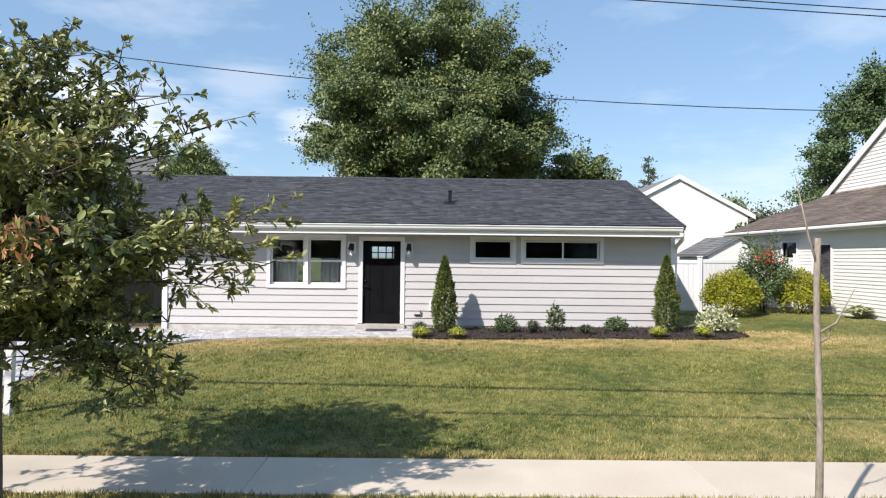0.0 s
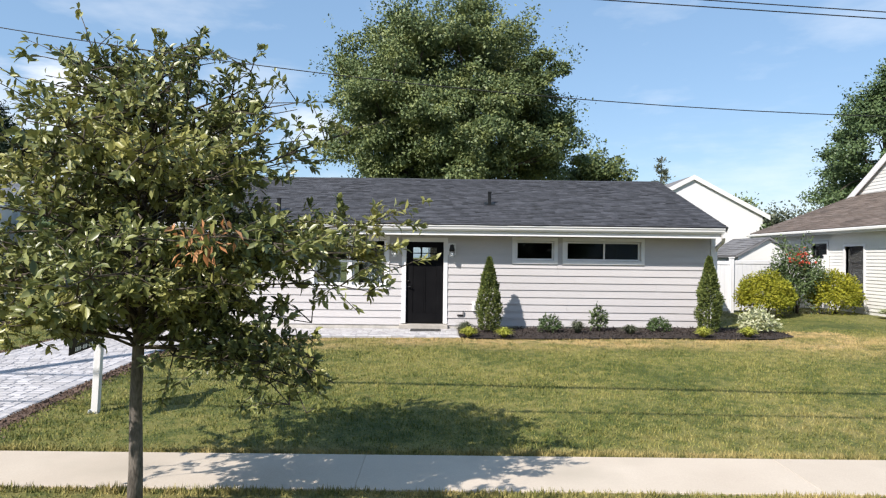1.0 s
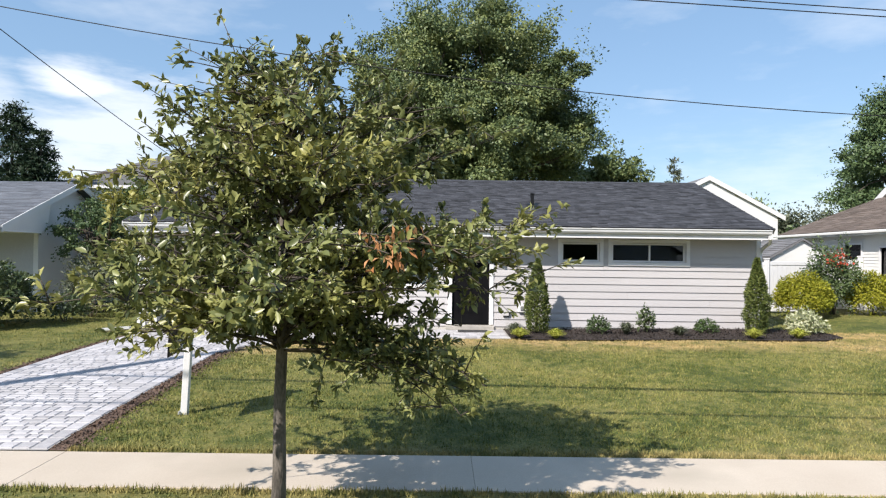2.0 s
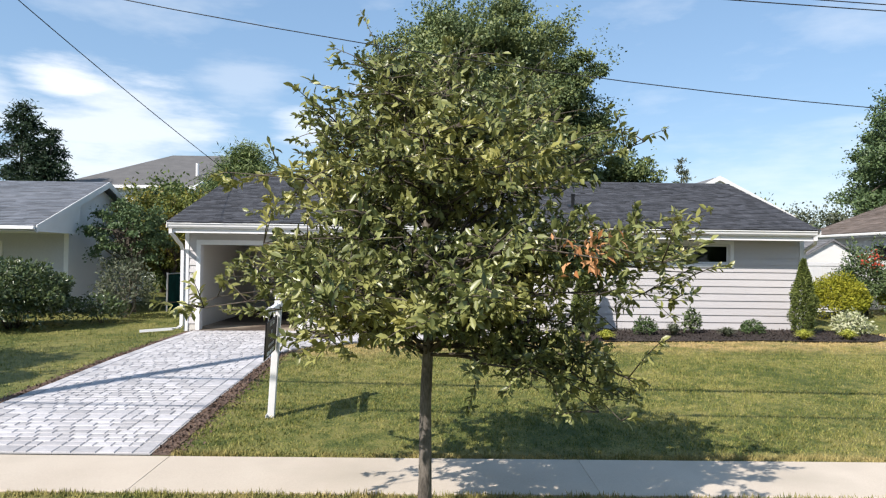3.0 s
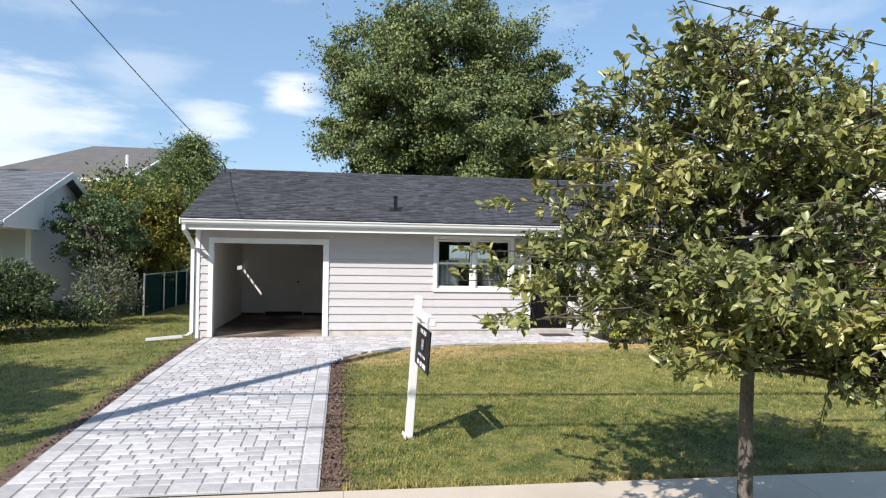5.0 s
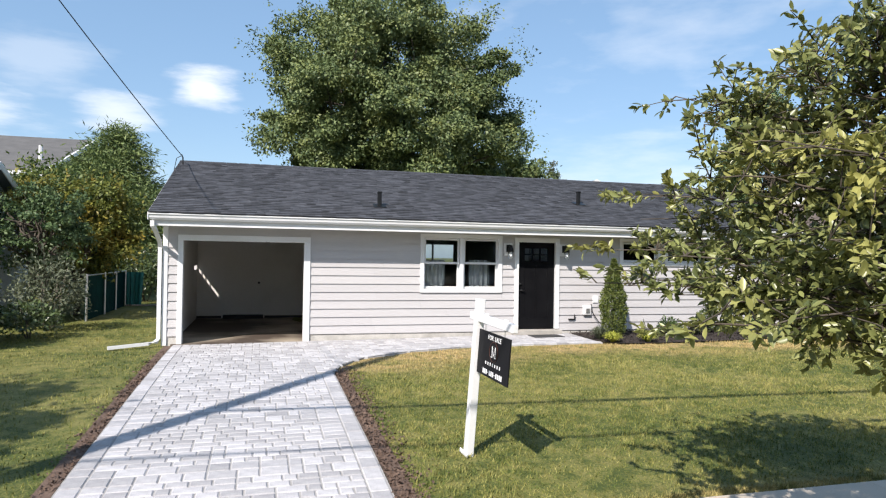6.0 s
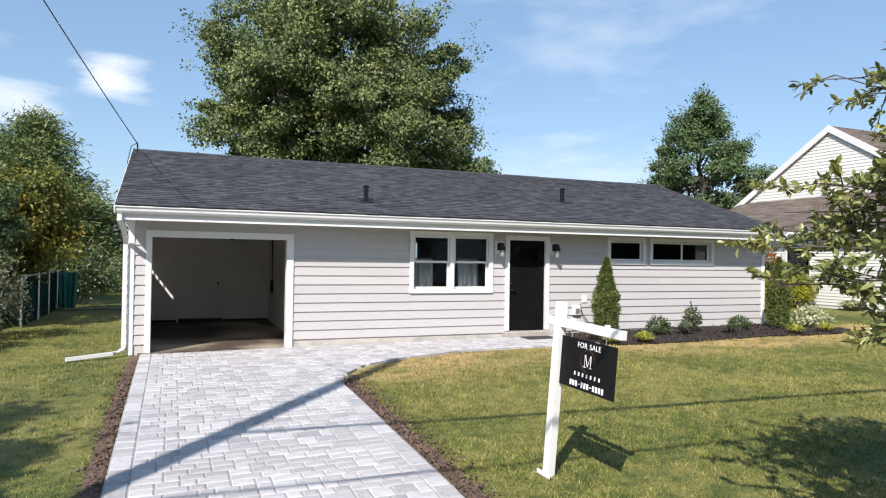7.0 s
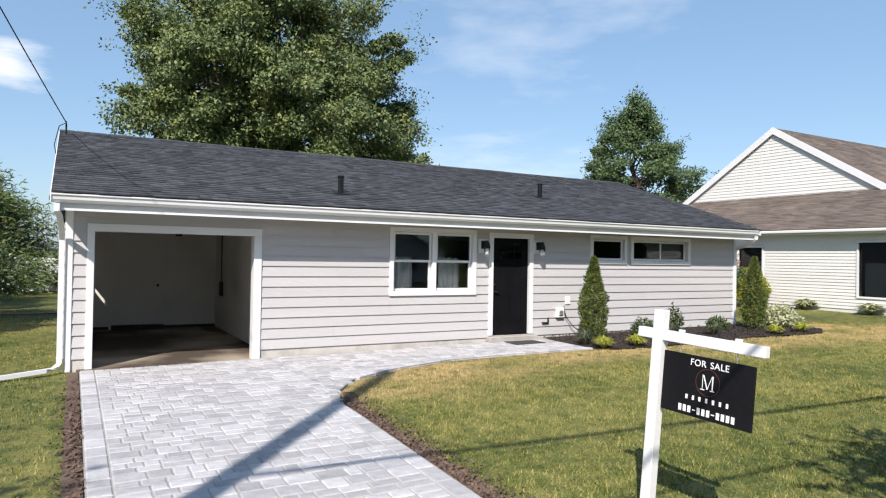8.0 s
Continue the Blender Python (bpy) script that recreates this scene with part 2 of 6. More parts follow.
M = {
    # turf is the blade colour darkened, to deepen the shade between blades
    "turf": lawn("turf", 0.64),
    "blade": lawn("grass_blade", 0.98, True),
    "concrete": surface("pavement_concrete", (0.45, 0.385, 0.31), (0.54, 0.475, 0.39), 1.2, 70, 0.85, 0.25, 160, 0.05, dirt=(0.40, 0.35, 0.28)),
    "paver": surface("grey_paver", (0.31, 0.302, 0.315), (0.48, 0.47, 0.475), 9, 90, 0.85, 0.45, 110, 0.20),
    "paver_rest": surface("grey_paver_far", (0.31, 0.302, 0.315), (0.48, 0.47, 0.475), 9, 90, 0.85, 0.45, 110, 0.20, island=True),
    "joint": surface("joint_sand", (0.26, 0.25, 0.24), (0.38, 0.365, 0.345), 4, 80, 0.95, 0.4, 120),
    "soil": surface("edge_soil", (0.07, 0.045, 0.035), (0.17, 0.115, 0.085), 5, 60, 0.95, 0.8, 60),
    "mulch": surface("dark_mulch", (0.018, 0.013, 0.011), (0.055, 0.042, 0.036), 6, 70, 0.95, 0.9, 70),
    "siding": surface("grey_lap_siding", (0.43, 0.415, 0.42), (0.49, 0.475, 0.475), 1.3, 30, 0.6, 0.12, 50, 0.025, stretch=(0.25, 1, 3)),
    "white": surface("white_trim_paint", (0.65, 0.65, 0.66), (0.72, 0.72, 0.72), 2, 60, 0.45, 0.06, 90),
    "vinyl": surface("white_vinyl_siding", (0.60, 0.60, 0.575), (0.69, 0.685, 0.66), 1.0, 40, 0.5, 0.08, 60, 0.02, stretch=(1, 0.3, 2)),
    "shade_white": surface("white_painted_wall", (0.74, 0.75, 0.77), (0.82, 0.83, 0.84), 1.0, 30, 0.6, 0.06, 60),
    # eave shade put into the wall colour, darker than the white gable
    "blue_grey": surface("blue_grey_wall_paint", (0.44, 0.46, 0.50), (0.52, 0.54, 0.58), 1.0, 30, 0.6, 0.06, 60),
    "garage_white": surface("garage_wall_paint", (0.66, 0.64, 0.60), (0.74, 0.72, 0.68), 0.8, 30, 0.7, 0.08, 60, dirt=(0.48, 0.46, 0.42), dirt_at=0.68),
    "slab": surface("garage_slab", (0.27, 0.225, 0.17), (0.42, 0.36, 0.28), 1.1, 50, 0.8, 0.2, 120, dirt=(0.07, 0.052, 0.04), dirt_at=0.45),
    "foundation": surface("foundation_concrete", (0.42, 0.40, 0.37), (0.60, 0.57, 0.53), 3, 50, 0.9, 0.4, 80, dirt=(0.28, 0.26, 0.23)),
    "shingle": surface("charcoal_shingle", (0.025, 0.027, 0.033), (0.078, 0.081, 0.092), 5.0, 120, 0.9, 0.5, 260, 0.36, island=True),
    # lighter and bluer base stands for sky reflected off the neighbour's roof
    "shingle_slate": surface("pale_slate_shingle", (0.075, 0.082, 0.095), (0.17, 0.18, 0.20), 0.9, 80, 0.55, 0.4, 200, 0.22, island=True, specular=0.6),
    "shingle_far": surface("weathered_grey_shingle", (0.085, 0.082, 0.080), (0.135, 0.13, 0.125), 1.2, 60, 0.9, 0.4, 150),
    "shingle_brown": surface("brown_shingle", (0.10, 0.078, 0.064), (0.20, 0.16, 0.135), 1.2, 90, 0.9, 0.5, 200, 0.22, island=True),
    "shingle_grey": surface("grey_shingle", (0.12, 0.12, 0.125), (0.20, 0.20, 0.205), 1.2, 60, 0.9, 0.4, 150, 0.15, island=True),
    "black": surface("black_door_paint", (0.004, 0.004, 0.005), (0.009, 0.009, 0.010), 3, 60, 0.75, 0.04, 80, specular=0.05),
    "dark_metal": surface("black_metal", (0.012, 0.012, 0.013), (0.03, 0.03, 0.03), 5, 60, 0.4, 0.05, 80, metal=0.6),
    "steel": surface("galvanised_steel", (0.40, 0.41, 0.42), (0.58, 0.58, 0.58), 5, 60, 0.4, 0.05, 80, metal=0.8),
    "stone": surface("threshold_stone", (0.30, 0.28, 0.25), (0.44, 0.41, 0.37), 4, 60, 0.8, 0.3, 90),
    "rubber": surface("rubber_mat", (0.03, 0.03, 0.03), (0.06, 0.06, 0.06), 8, 90, 0.9, 0.5, 200),
    "glass": glass("window_glass", (0.22, 0.24, 0.25)),
    "clear_glass": glass("clear_glass"),
    "tinted_glass": glass("tinted_glass", (0.72, 0.76, 0.78)),
    "curtain": surface("pale_curtain", (0.55, 0.56, 0.55), (0.72, 0.73, 0.72), 3, 30, 0.9, 0.1, 40, stretch=(6, 1, 0.3)),
    "room": surface("room_paint", (0.22, 0.21, 0.20), (0.28, 0.27, 0.25), 1, 20, 0.8, 0.02, 40),
    "floorboards": surface("dark_floorboards", (0.08, 0.05, 0.03), (0.16, 0.10, 0.06), 2, 30, 0.5, 0.05, 40, stretch=(0.3, 3, 1)),
    "bark": surface("young_bark", (0.05, 0.043, 0.036), (0.20, 0.175, 0.15), 9, 60, 0.9, 0.8, 40, stretch=(1, 1, 0.35)),
    "bark_dark": surface("dark_bark", (0.045, 0.036, 0.028), (0.12, 0.10, 0.08), 3, 30, 0.95, 0.9, 14, stretch=(1, 1, 0.3)),
    "dead_wood": surface("pale_dead_bark", (0.15, 0.125, 0.10), (0.34, 0.29, 0.24), 9, 60, 0.9, 0.6, 50, stretch=(1, 1, 0.3)),
    "sign": surface("black_sign_board", (0.005, 0.005, 0.006), (0.010, 0.010, 0.012), 3, 60, 0.5, 0.02, 60, specular=0.15),
    "letter": surface("white_lettering", (0.80, 0.80, 0.80), (0.86, 0.86, 0.86), 5, 60, 0.5, 0.0, 60),
    "copper": surface("copper_ring", (0.07, 0.025, 0.015), (0.11, 0.04, 0.025), 5, 60, 0.5, 0.0, 60),
    "wire": surface("black_cable", (0.012, 0.012, 0.013), (0.025, 0.025, 0.026), 5, 60, 0.7, 0.0, 60),
    "pole": surface("pole_wood", (0.14, 0.10, 0.07), (0.26, 0.20, 0.15), 2, 40, 0.9, 0.4, 40, stretch=(1, 1, 0.2)),
    "green_slat": surface("green_privacy_slat", (0.002, 0.014, 0.014), (0.004, 0.034, 0.032), 3, 40, 0.9, 0.1, 50, 0.2, specular=0.05),
    "teal": surface("teal_plastic", (0.015, 0.11, 0.095), (0.025, 0.17, 0.145), 3, 40, 0.5, 0.1, 50),
    "leaf_street": foliage("street_tree_leaf", (0.085, 0.105, 0.034), (0.28, 0.30, 0.105), (0.35, 0.335, 0.105), 0.20, 0.38, 0.55),
    "leaf_orange": foliage("withered_leaf", (0.38, 0.16, 0.06), (0.62, 0.34, 0.17), None, 0.25, 0.7, 0.2),
    "leaf_maple": foliage("maple_leaf", (0.055, 0.088, 0.036), (0.18, 0.225, 0.090), (0.235, 0.265, 0.090), 0.16, 0.5, 0.3),
    "leaf_deep": foliage("deep_green_leaf", (0.055, 0.092, 0.040), (0.130, 0.185, 0.072), None, 0.16, 0.5, 0.3),
    "leaf_pine": foliage("pine_needles", (0.050, 0.085, 0.030), (0.20, 0.25, 0.085), None, 0.15, 0.6, 0.3),
    "leaf_light": foliage("sunlit_leaf", (0.050, 0.080, 0.022), (0.16, 0.205, 0.062), None, 0.3, 0.5, 0.3),
    "leaf_far": foliage("far_leaf", (0.055, 0.090, 0.032), (0.14, 0.19, 0.075), None, 0.25, 0.5, 0.4),
    "leaf_cypress": foliage("arborvitae_spray", (0.036, 0.062, 0.016), (0.185, 0.215, 0.055), None, 0.18, 0.6, 0.3),
    "leaf_dark": foliage("dark_shrub_leaf", (0.034, 0.056, 0.020), (0.125, 0.165, 0.060), None, 0.2, 0.35, 0.6),
    "leaf_shrub": foliage("shrub_leaf", (0.030, 0.060, 0.018), (0.095, 0.140, 0.045), None, 0.2, 0.45, 0.4),
    "leaf_yellow": foliage("golden_leaf", (0.17, 0.19, 0.018), (0.42, 0.40, 0.045), (0.24, 0.27, 0.030), 0.3, 0.6, 0.2),
    "leaf_chartreuse": foliage("chartreuse_leaf", (0.32, 0.36, 0.05), (0.56, 0.55, 0.13), None, 0.3, 0.6, 0.2),
    "leaf_variegated": foliage("variegated_leaf", (0.22, 0.26, 0.10), (0.66, 0.66, 0.46), None, 0.3, 0.6, 0.2),
    "leaf_maple_red": foliage("red_maple_leaf", (0.050, 0.075, 0.018), (0.21, 0.225, 0.045), (0.34, 0.25, 0.045), 0.3, 0.5, 0.3),
    "leaf_olive": foliage("grey_green_leaf", (0.070, 0.085, 0.050), (0.17, 0.19, 0.12), None, 0.25, 0.5, 0.3),
    "leaf_conifer": foliage("conifer_needles", (0.012, 0.026, 0.014), (0.040, 0.066, 0.032), None, 0.1, 0.6, 0.2),
    "petal": foliage("red_blossom", (0.42, 0.05, 0.03), (0.62, 0.13, 0.08), None, 0.3, 0.6, 0.2),
}

# ---------------------------------------------------------------- building blocks


def part(name, bm, material, parent=None, label="", smooth=False, kind=""):
    me = bpy.data.meshes.new(name)
    bmesh.ops.recalc_face_normals(bm, faces=bm.faces)
    bm.to_mesh(me)
    bm.free()
    me.materials.append(material)
    if smooth:
        me.polygons.foreach_set("use_smooth", [True] * len(me.polygons))
    ob = new(name, me)
    if parent:
        ob.parent = parent
    if label or kind:
        tagged(ob, label, kind=kind)
    return ob


def raw(name, verts, faces, material, parent=None, label="", kind="", smooth=False):
    me = bpy.data.meshes.new(name)
    me.from_pydata([tuple(v) for v in verts], [], [tuple(f) for f in faces])
    me.update()
    me.materials.append(material)
    if smooth:
        me.polygons.foreach_set("use_smooth", [True] * len(me.polygons))
    ob = new(name, me)
    if parent:
        ob.parent = parent
    if label or kind:
        tagged(ob, label, kind=kind)
    return ob


def thing(name, at, label, category, group="", kind=""):
    ob = new(name)
    ob.location = at
    ob.empty_display_size = 0.2
    bpy.context.view_layer.update()
    return tagged(ob, label, category, group, kind)


def box(bm, x0, y0, z0, x1, y1, z1, bevel=0.0):
    v = [bm.verts.new((x, y, z)) for x in (x0, x1) for y in (y0, y1) for z in (z0, z1)]
    f = [bm.faces.new([v[i] for i in q]) for q in ((0, 1, 3, 2), (4, 6, 7, 5), (0, 4, 5, 1), (2, 3, 7, 6), (0, 2, 6, 4), (1, 5, 7, 3))]
    if bevel:
        edges = list({e for q in f for e in q.edges})
        bmesh.ops.bevel(bm, geom=edges, offset=bevel, segments=1, affect="EDGES", clamp_overlap=True)
    return bm


def boxes(*rows, bevel=0.0):
    bm = bmesh.new()
    for r in rows:
        box(bm, *r, bevel=bevel)
    return bm


def tube(bm, points, radii, sides=8):
    """A tapered round bar along points."""
    pts = [Vector(p) for p in points]
    rings = []
    side = None
    for i, p in enumerate(pts):
        way = (pts[min(i + 1, len(pts) - 1)] - pts[max(i - 1, 0)]).normalized()
        if side is None:
            side = way.orthogonal().normalized()
        side = (side - way * side.dot(way)).normalized()
        up = way.cross(side)
        r = radii[i] if hasattr(radii, "__len__") else radii
        rings.append([bm.verts.new(p + (side * math.cos(2 * math.pi * k / sides) + up * math.sin(2 * math.pi * k / sides)) * r) for k in range(sides)])
    for a, b in zip(rings, rings[1:]):
        for k in range(sides):
            bm.faces.new((a[k], a[(k + 1) % sides], b[(k + 1) % sides], b[k]))
    bm.faces.new(rings[0][::-1])
    bm.faces.new(rings[-1])
    return bm


def prism(bm, outline, axis, a, b):
    """An outline of two coordinates pushed along the third axis from a to b."""
    def place(p, s):
        return (s, p[0], p[1]) if axis == "x" else (p[0], s, p[1]) if axis == "y" else (p[0], p[1], s)
    lo = [bm.verts.new(place(p, a)) for p in outline]
    hi = [bm.verts.new(place(p, b)) for p in outline]
    n = len(outline)
    bm.faces.new(lo[::-1])
    bm.faces.new(hi)
    for i in range(n):
        bm.faces.new((lo[i], lo[(i + 1) % n], hi[(i + 1) % n], hi[i]))
    return bm


LEAF = np.array([(0, 0, 0), (-0.5, 0.42, 0.10), (0, 0.5, 0), (0.5, 0.42, 0.10), (0, 1, -0.06)])
LEAF_OVAL = np.array([(0, 0, 0), (-0.40, 0.30, 0.07), (0.40, 0.30, 0.07), (0, 0.5, 0), (-0.46, 0.64, 0.08), (0.46, 0.64, 0.08), (0, 1, -0.05)])
OVAL_FACES = np.array([(0, 3, 1), (0, 2, 3), (1, 3, 4), (3, 2, 5), (4, 3, 6), (3, 5, 6)])
LEAF_FAR = np.array([(0, 0, 0), (-0.5, 0.45, 0.10), (0.5, 0.45, -0.02), (0, 1, 0)])
FAR_FACES = np.array([(0, 2, 1), (1, 2, 3)])
LEAF_FACES = np.array([(0, 2, 1), (0, 3, 2), (1, 2, 4), (2, 3, 4)])


def leaves(name, places, lengths, width, material, parent, rng, outward=None, droop=0.0, upright=0.35, kind="stuff", oval=False, facing=0.0, plain=False):
    """Many single folded leaves in one mesh, each at its own place and turn."""
    p = np.asarray(places, float)
    n = len(p)
    d = rng.normal(size=(n, 3))
    if outward is not None:
        d += outward * 1.1
    d[:, 2] -= droop
    d /= np.linalg.norm(d, axis=1)[:, None]
    up = rng.normal(size=(n, 3)) * 0.75
    up[:, 2] += upright * 2
    if outward is not None and facing:
        up += outward * facing
    x = np.cross(d, up)
    x /= np.linalg.norm(x, axis=1)[:, None] + 1e-9
    z = np.cross(x, d)
    s = np.asarray(lengths)[:, None, None]
    shape, corners = (LEAF_OVAL, OVAL_FACES) if oval else (LEAF_FAR, FAR_FACES) if plain else (LEAF, LEAF_FACES)
    t, c = shape[None], len(shape)
    v = p[:, None] + s * (t[..., 0:1] * width * x[:, None] + t[..., 1:2] * d[:, None] + t[..., 2:3] * z[:, None])
    f = (corners[None] + (np.arange(n) * c)[:, None, None]).reshape(-1, 3)
    me = bpy.data.meshes.new(name)
    me.vertices.add(n * c)
    me.vertices.foreach_set("co", v.reshape(-1))
    me.loops.add(len(f) * 3)
    me.loops.foreach_set("vertex_index", f.reshape(-1))
    me.polygons.add(len(f))
    me.polygons.foreach_set("loop_start", np.arange(len(f)) * 3)
    me.polygons.foreach_set("loop_total", np.full(len(f), 3))
    me.update()
    me.validate()
    me.materials.append(material)
    ob = new(name, me)
    if parent:
        ob.parent = parent
    if kind:
        tagged(ob, kind=kind)
    return ob


def shell(rng, n, centre, radius, flat=1.0, hollow=0.55):
    """Points in the outer part of a squashed ball, and their way outward."""
    d = rng.normal(size=(n, 3))
    d /= np.linalg.norm(d, axis=1)[:, None]
    r = (hollow + (1 - hollow) * rng.random(n)) * radius
    q = d * r[:, None]
    q[:, 2] *= flat
    return q + np.asarray(centre), d


# ---------------------------------------------------------------- ground
PROFILE_Y = (-400, 5.0, 6.0, 7.3, 8.7, 10.6, 12.4, 14.5, 16.7, 30, 60, 500)
PROFILE_Z = (0.19, 0.20, 0.22, 0.245, 0.34, 0.42, 0.50, 0.555, 0.58, 0.60, 0.6, 0.6)


def ground(x, y):
    w = min(1.0, max(0.0, (y - 8) / 6))
    far = min(1.0, max(0.0, (x - 7.5) / 4))
    return float(np.interp(y, PROFILE_Y, PROFILE_Z)) + w * (0.012 * max(-3, min(14, x + 7)) + 0.14 * far * far * (3 - 2 * far))


WALK_EDGE = ((-6.66, 12.9), (-6.45, 13.6), (-5.95, 14.25), (-5.0, 14.75), (-3.8, 15.08), (-2.4, 15.12), (-0.55, 15.0))
BED_EDGE = ((-0.58, 15.0), (-0.3, 14.72), (0.6, 14.6), (2.0, 14.6), (4.0, 14.7), (5.4, 14.5), (6.4, 14.5), (7.1, 14.95), (7.2, 15.6), (6.9, 16.3), (6.0, 16.62))


def walk_y(x):
    return float(np.interp(x, [p[0] for p in WALK_EDGE], [p[1] for p in WALK_EDGE]))


def inside(x, y, poly):
    hit = False
    for (ax, ay), (bx, by) in zip(poly, poly[1:] + poly[:1]):
        if (ay > y) != (by > y) and x < ax + (y - ay) / (by - ay) * (bx - ax):
            hit = not hit
    return hit


BED_POLY = [*BED_EDGE, (-0.58, 16.62)]


def paved(x, y, grow=0.0):
    """On the drive or the path to the door."""
    if -9.58 - grow < x < -6.6 + grow and 7.29 < y < 16.7:
        return True
    return -6.66 <= x < -0.55 and y > walk_y(x) - grow and y < 16.7


def bare(x, y):
    """Where no grass grows."""
    if 6.22 < y < 7.3 or paved(x, y, 0.16) or inside(x, y, BED_POLY):
        return True
    return -9.8 < x < 5.97 and 16.6 < y < 25.5


def dryness(x, y):
    """How parched the turf is: along the path and in two broad patches, most of all by the bend of the drive."""
    d = 0.0
    if -6.6 < x < 8.5 and y < 16:
        edge = walk_y(x) if x < -0.55 else float(np.interp(x, [p[0] for p in BED_EDGE[:8]], [p[1] for p in BED_EDGE[:8]]))
        d = max(d, 1.35 * math.exp(-(max(0.0, edge - y - 0.1) / 0.95) ** 2))
    d = max(d, 1.35 * math.exp(-((x + 5.0) / 1.9) ** 2 - ((y - 13.9) / 0.9) ** 2))
    d = max(d, 0.9 * math.exp(-((x - 7.6) / 2.2) ** 2 - ((y - 14.0) / 1.3) ** 2))
    d = max(d, 0.35 * math.exp(-((x - 5.5) / 3.0) ** 2 - ((y - 8.3) / 1.0) ** 2))
    d = max(d, 0.55 * math.exp(-((y - 7.35) / 0.16) ** 2), 0.4 * math.exp(-((y - 6.15) / 0.2) ** 2))
    return max(0.0, min(1.0, d * (0.8 + 1.1 * noise.noise((x * 0.8, y * 1.9, 3.3)))))


def build_ground():
    xs = [-900, -300, -120, -70, -45, -32] + [-25 + 0.3 * i for i in range(int(43 / 0.3) + 1)] + [22, 32, 48, 75, 130, 320, 900]
    ys = [-600, -200, -60, -20, -6, 0] + [3 + 0.25 * i for i in range(int(23 / 0.25) + 1)] + [28, 32, 40, 55, 80, 140, 320, 1200]
    verts, dry = [], []
    for y in ys:
        for x in xs:
            verts.append((x, y, ground(x, y) + 0.012 * noise.noise((x * 0.8, y * 0.8, 0)) * (0 if paved(x, y, 0.4) else 1) - (0.03 if paved(x, y, 0.0) else 0)))
            dry.append(dryness(x, y))
    n = len(xs)
    faces = [(j * n + i, j * n + i + 1, (j + 1) * n + i + 1, (j + 1) * n + i) for j in range(len(ys) - 1) for i in range(n - 1)]
    ob = raw("ground", verts, faces, M["turf"], smooth=True)
    ob.data.attributes.new("dry", "FLOAT", "POINT").data.foreach_set("value", dry)
    return tagged(ob, "mown lawn of green turf with dry straw-coloured patches", "lawn", kind="structure")


build_ground()


def build_grass():
    rng = np.random.default_rng(5)
    v, dry = [], []
    zones = ((-6.5, 9.5, 7.3, 16.2, 175000), (-20, -9.6, 6.5, 22, 60000), (9.5, 14, 9, 20, 7000), (-7.5, 6, 5.3, 6.22, 9000), (-12, -9.6, 22, 30, 5000), (6.2, 9, 15, 21, 5000), (-6.4, 9.5, 7.3, 7.42, 7000), (-7.5, 6.5, 6.08, 6.22, 5000))
    for x0, x1, y0, y1, count in zones:
        px, py = rng.uniform(x0, x1, count), rng.uniform(y0, y1, count)
        for x, y in zip(px, py):
            if bare(x, y):
                continue
            z = ground(x, y)
            a = rng.uniform(0, 6.283)
            h = rng.uniform(0.016, 0.046) * (1.5 if y1 - y0 < 0.2 else 1.0) * (1.0 + 0.7 * noise.noise((x * 3.1, y * 3.1, 7.7)))
            w = rng.uniform(0.004, 0.010)
            lx, ly = rng.normal(0, 0.016, 2)
            c, s = math.cos(a) * w, math.sin(a) * w
            v += [(x - c, y - s, z - 0.005), (x + c, y + s, z - 0.005), (x + lx, y + ly, z + h)]
            d = dryness(x, y)
            dry += [d, d, d]
    faces = np.arange(len(v)).reshape(-1, 3)
    ob = raw("grass", v, faces.tolist(), M["blade"])
    ob.data.attributes.new("dry", "FLOAT", "POINT").data.foreach_set("value", dry)
    tagged(ob, "short mown grass blades, partly yellowed", "grass", kind="stuff")


build_grass()


def sheet(name, poly, material, lift, label, category, step=0.25):
    """A flat bed that follows the ground inside an outline."""
    bm = bmesh.new()
    x0, x1 = min(p[0] for p in poly), max(p[0] for p in poly)
    vs = [bm.verts.new((x, y, 0)) for x, y in poly]
    bm.faces.new(vs)
    for axis, lo, hi in ((0, x0, x1), (1, min(p[1] for p in poly), max(p[1] for p in poly))):
        k = lo + step
        while k < hi:
            co = [0, 0, 0]
            no = [0, 0, 0]
            co[axis], no[axis] = k, 1
            bmesh.ops.bisect_plane(bm, geom=bm.verts[:] + bm.edges[:] + bm.faces[:], plane_co=co, plane_no=no)
            k += step
    for v in bm.verts:
        v.co.z = ground(v.co.x, v.co.y) + lift
    return tagged(part(name, bm, material), label, category, kind="structure")


mulch = sheet("mulch_bed", BED_POLY, M["mulch"], 0.035, "planting bed of dark brown mulch along the wall", "planting bed")


def mulch_chips():
    rng = np.random.default_rng(8)
    pts = []
    while len(pts) < 5200:
        x, y = rng.uniform(-0.6, 7.3), rng.uniform(14.4, 16.6)
        if inside(x, y, BED_POLY):
            pts.append((x, y, ground(x, y) + 0.037 + rng.uniform(0, 0.02)))
    ob = leaves("mulch_chips", pts, rng.uniform(0.03, 0.075, len(pts)), 0.45, M["mulch"], None, rng, upright=1.5)
    tagged(ob, "loose dark bark chips", "mulch", kind="stuff")


mulch_chips()
STRIP_R = [(-6.62, 7.32), (-6.62, 12.9), (-6.4, 13.55), (-6.25, 13.5), (-6.46, 12.8), (-6.42, 7.32)]
STRIP_L = [(-9.57, 7.32), (-9.57, 16.6), (-9.72, 16.6), (-9.74, 7.32)]
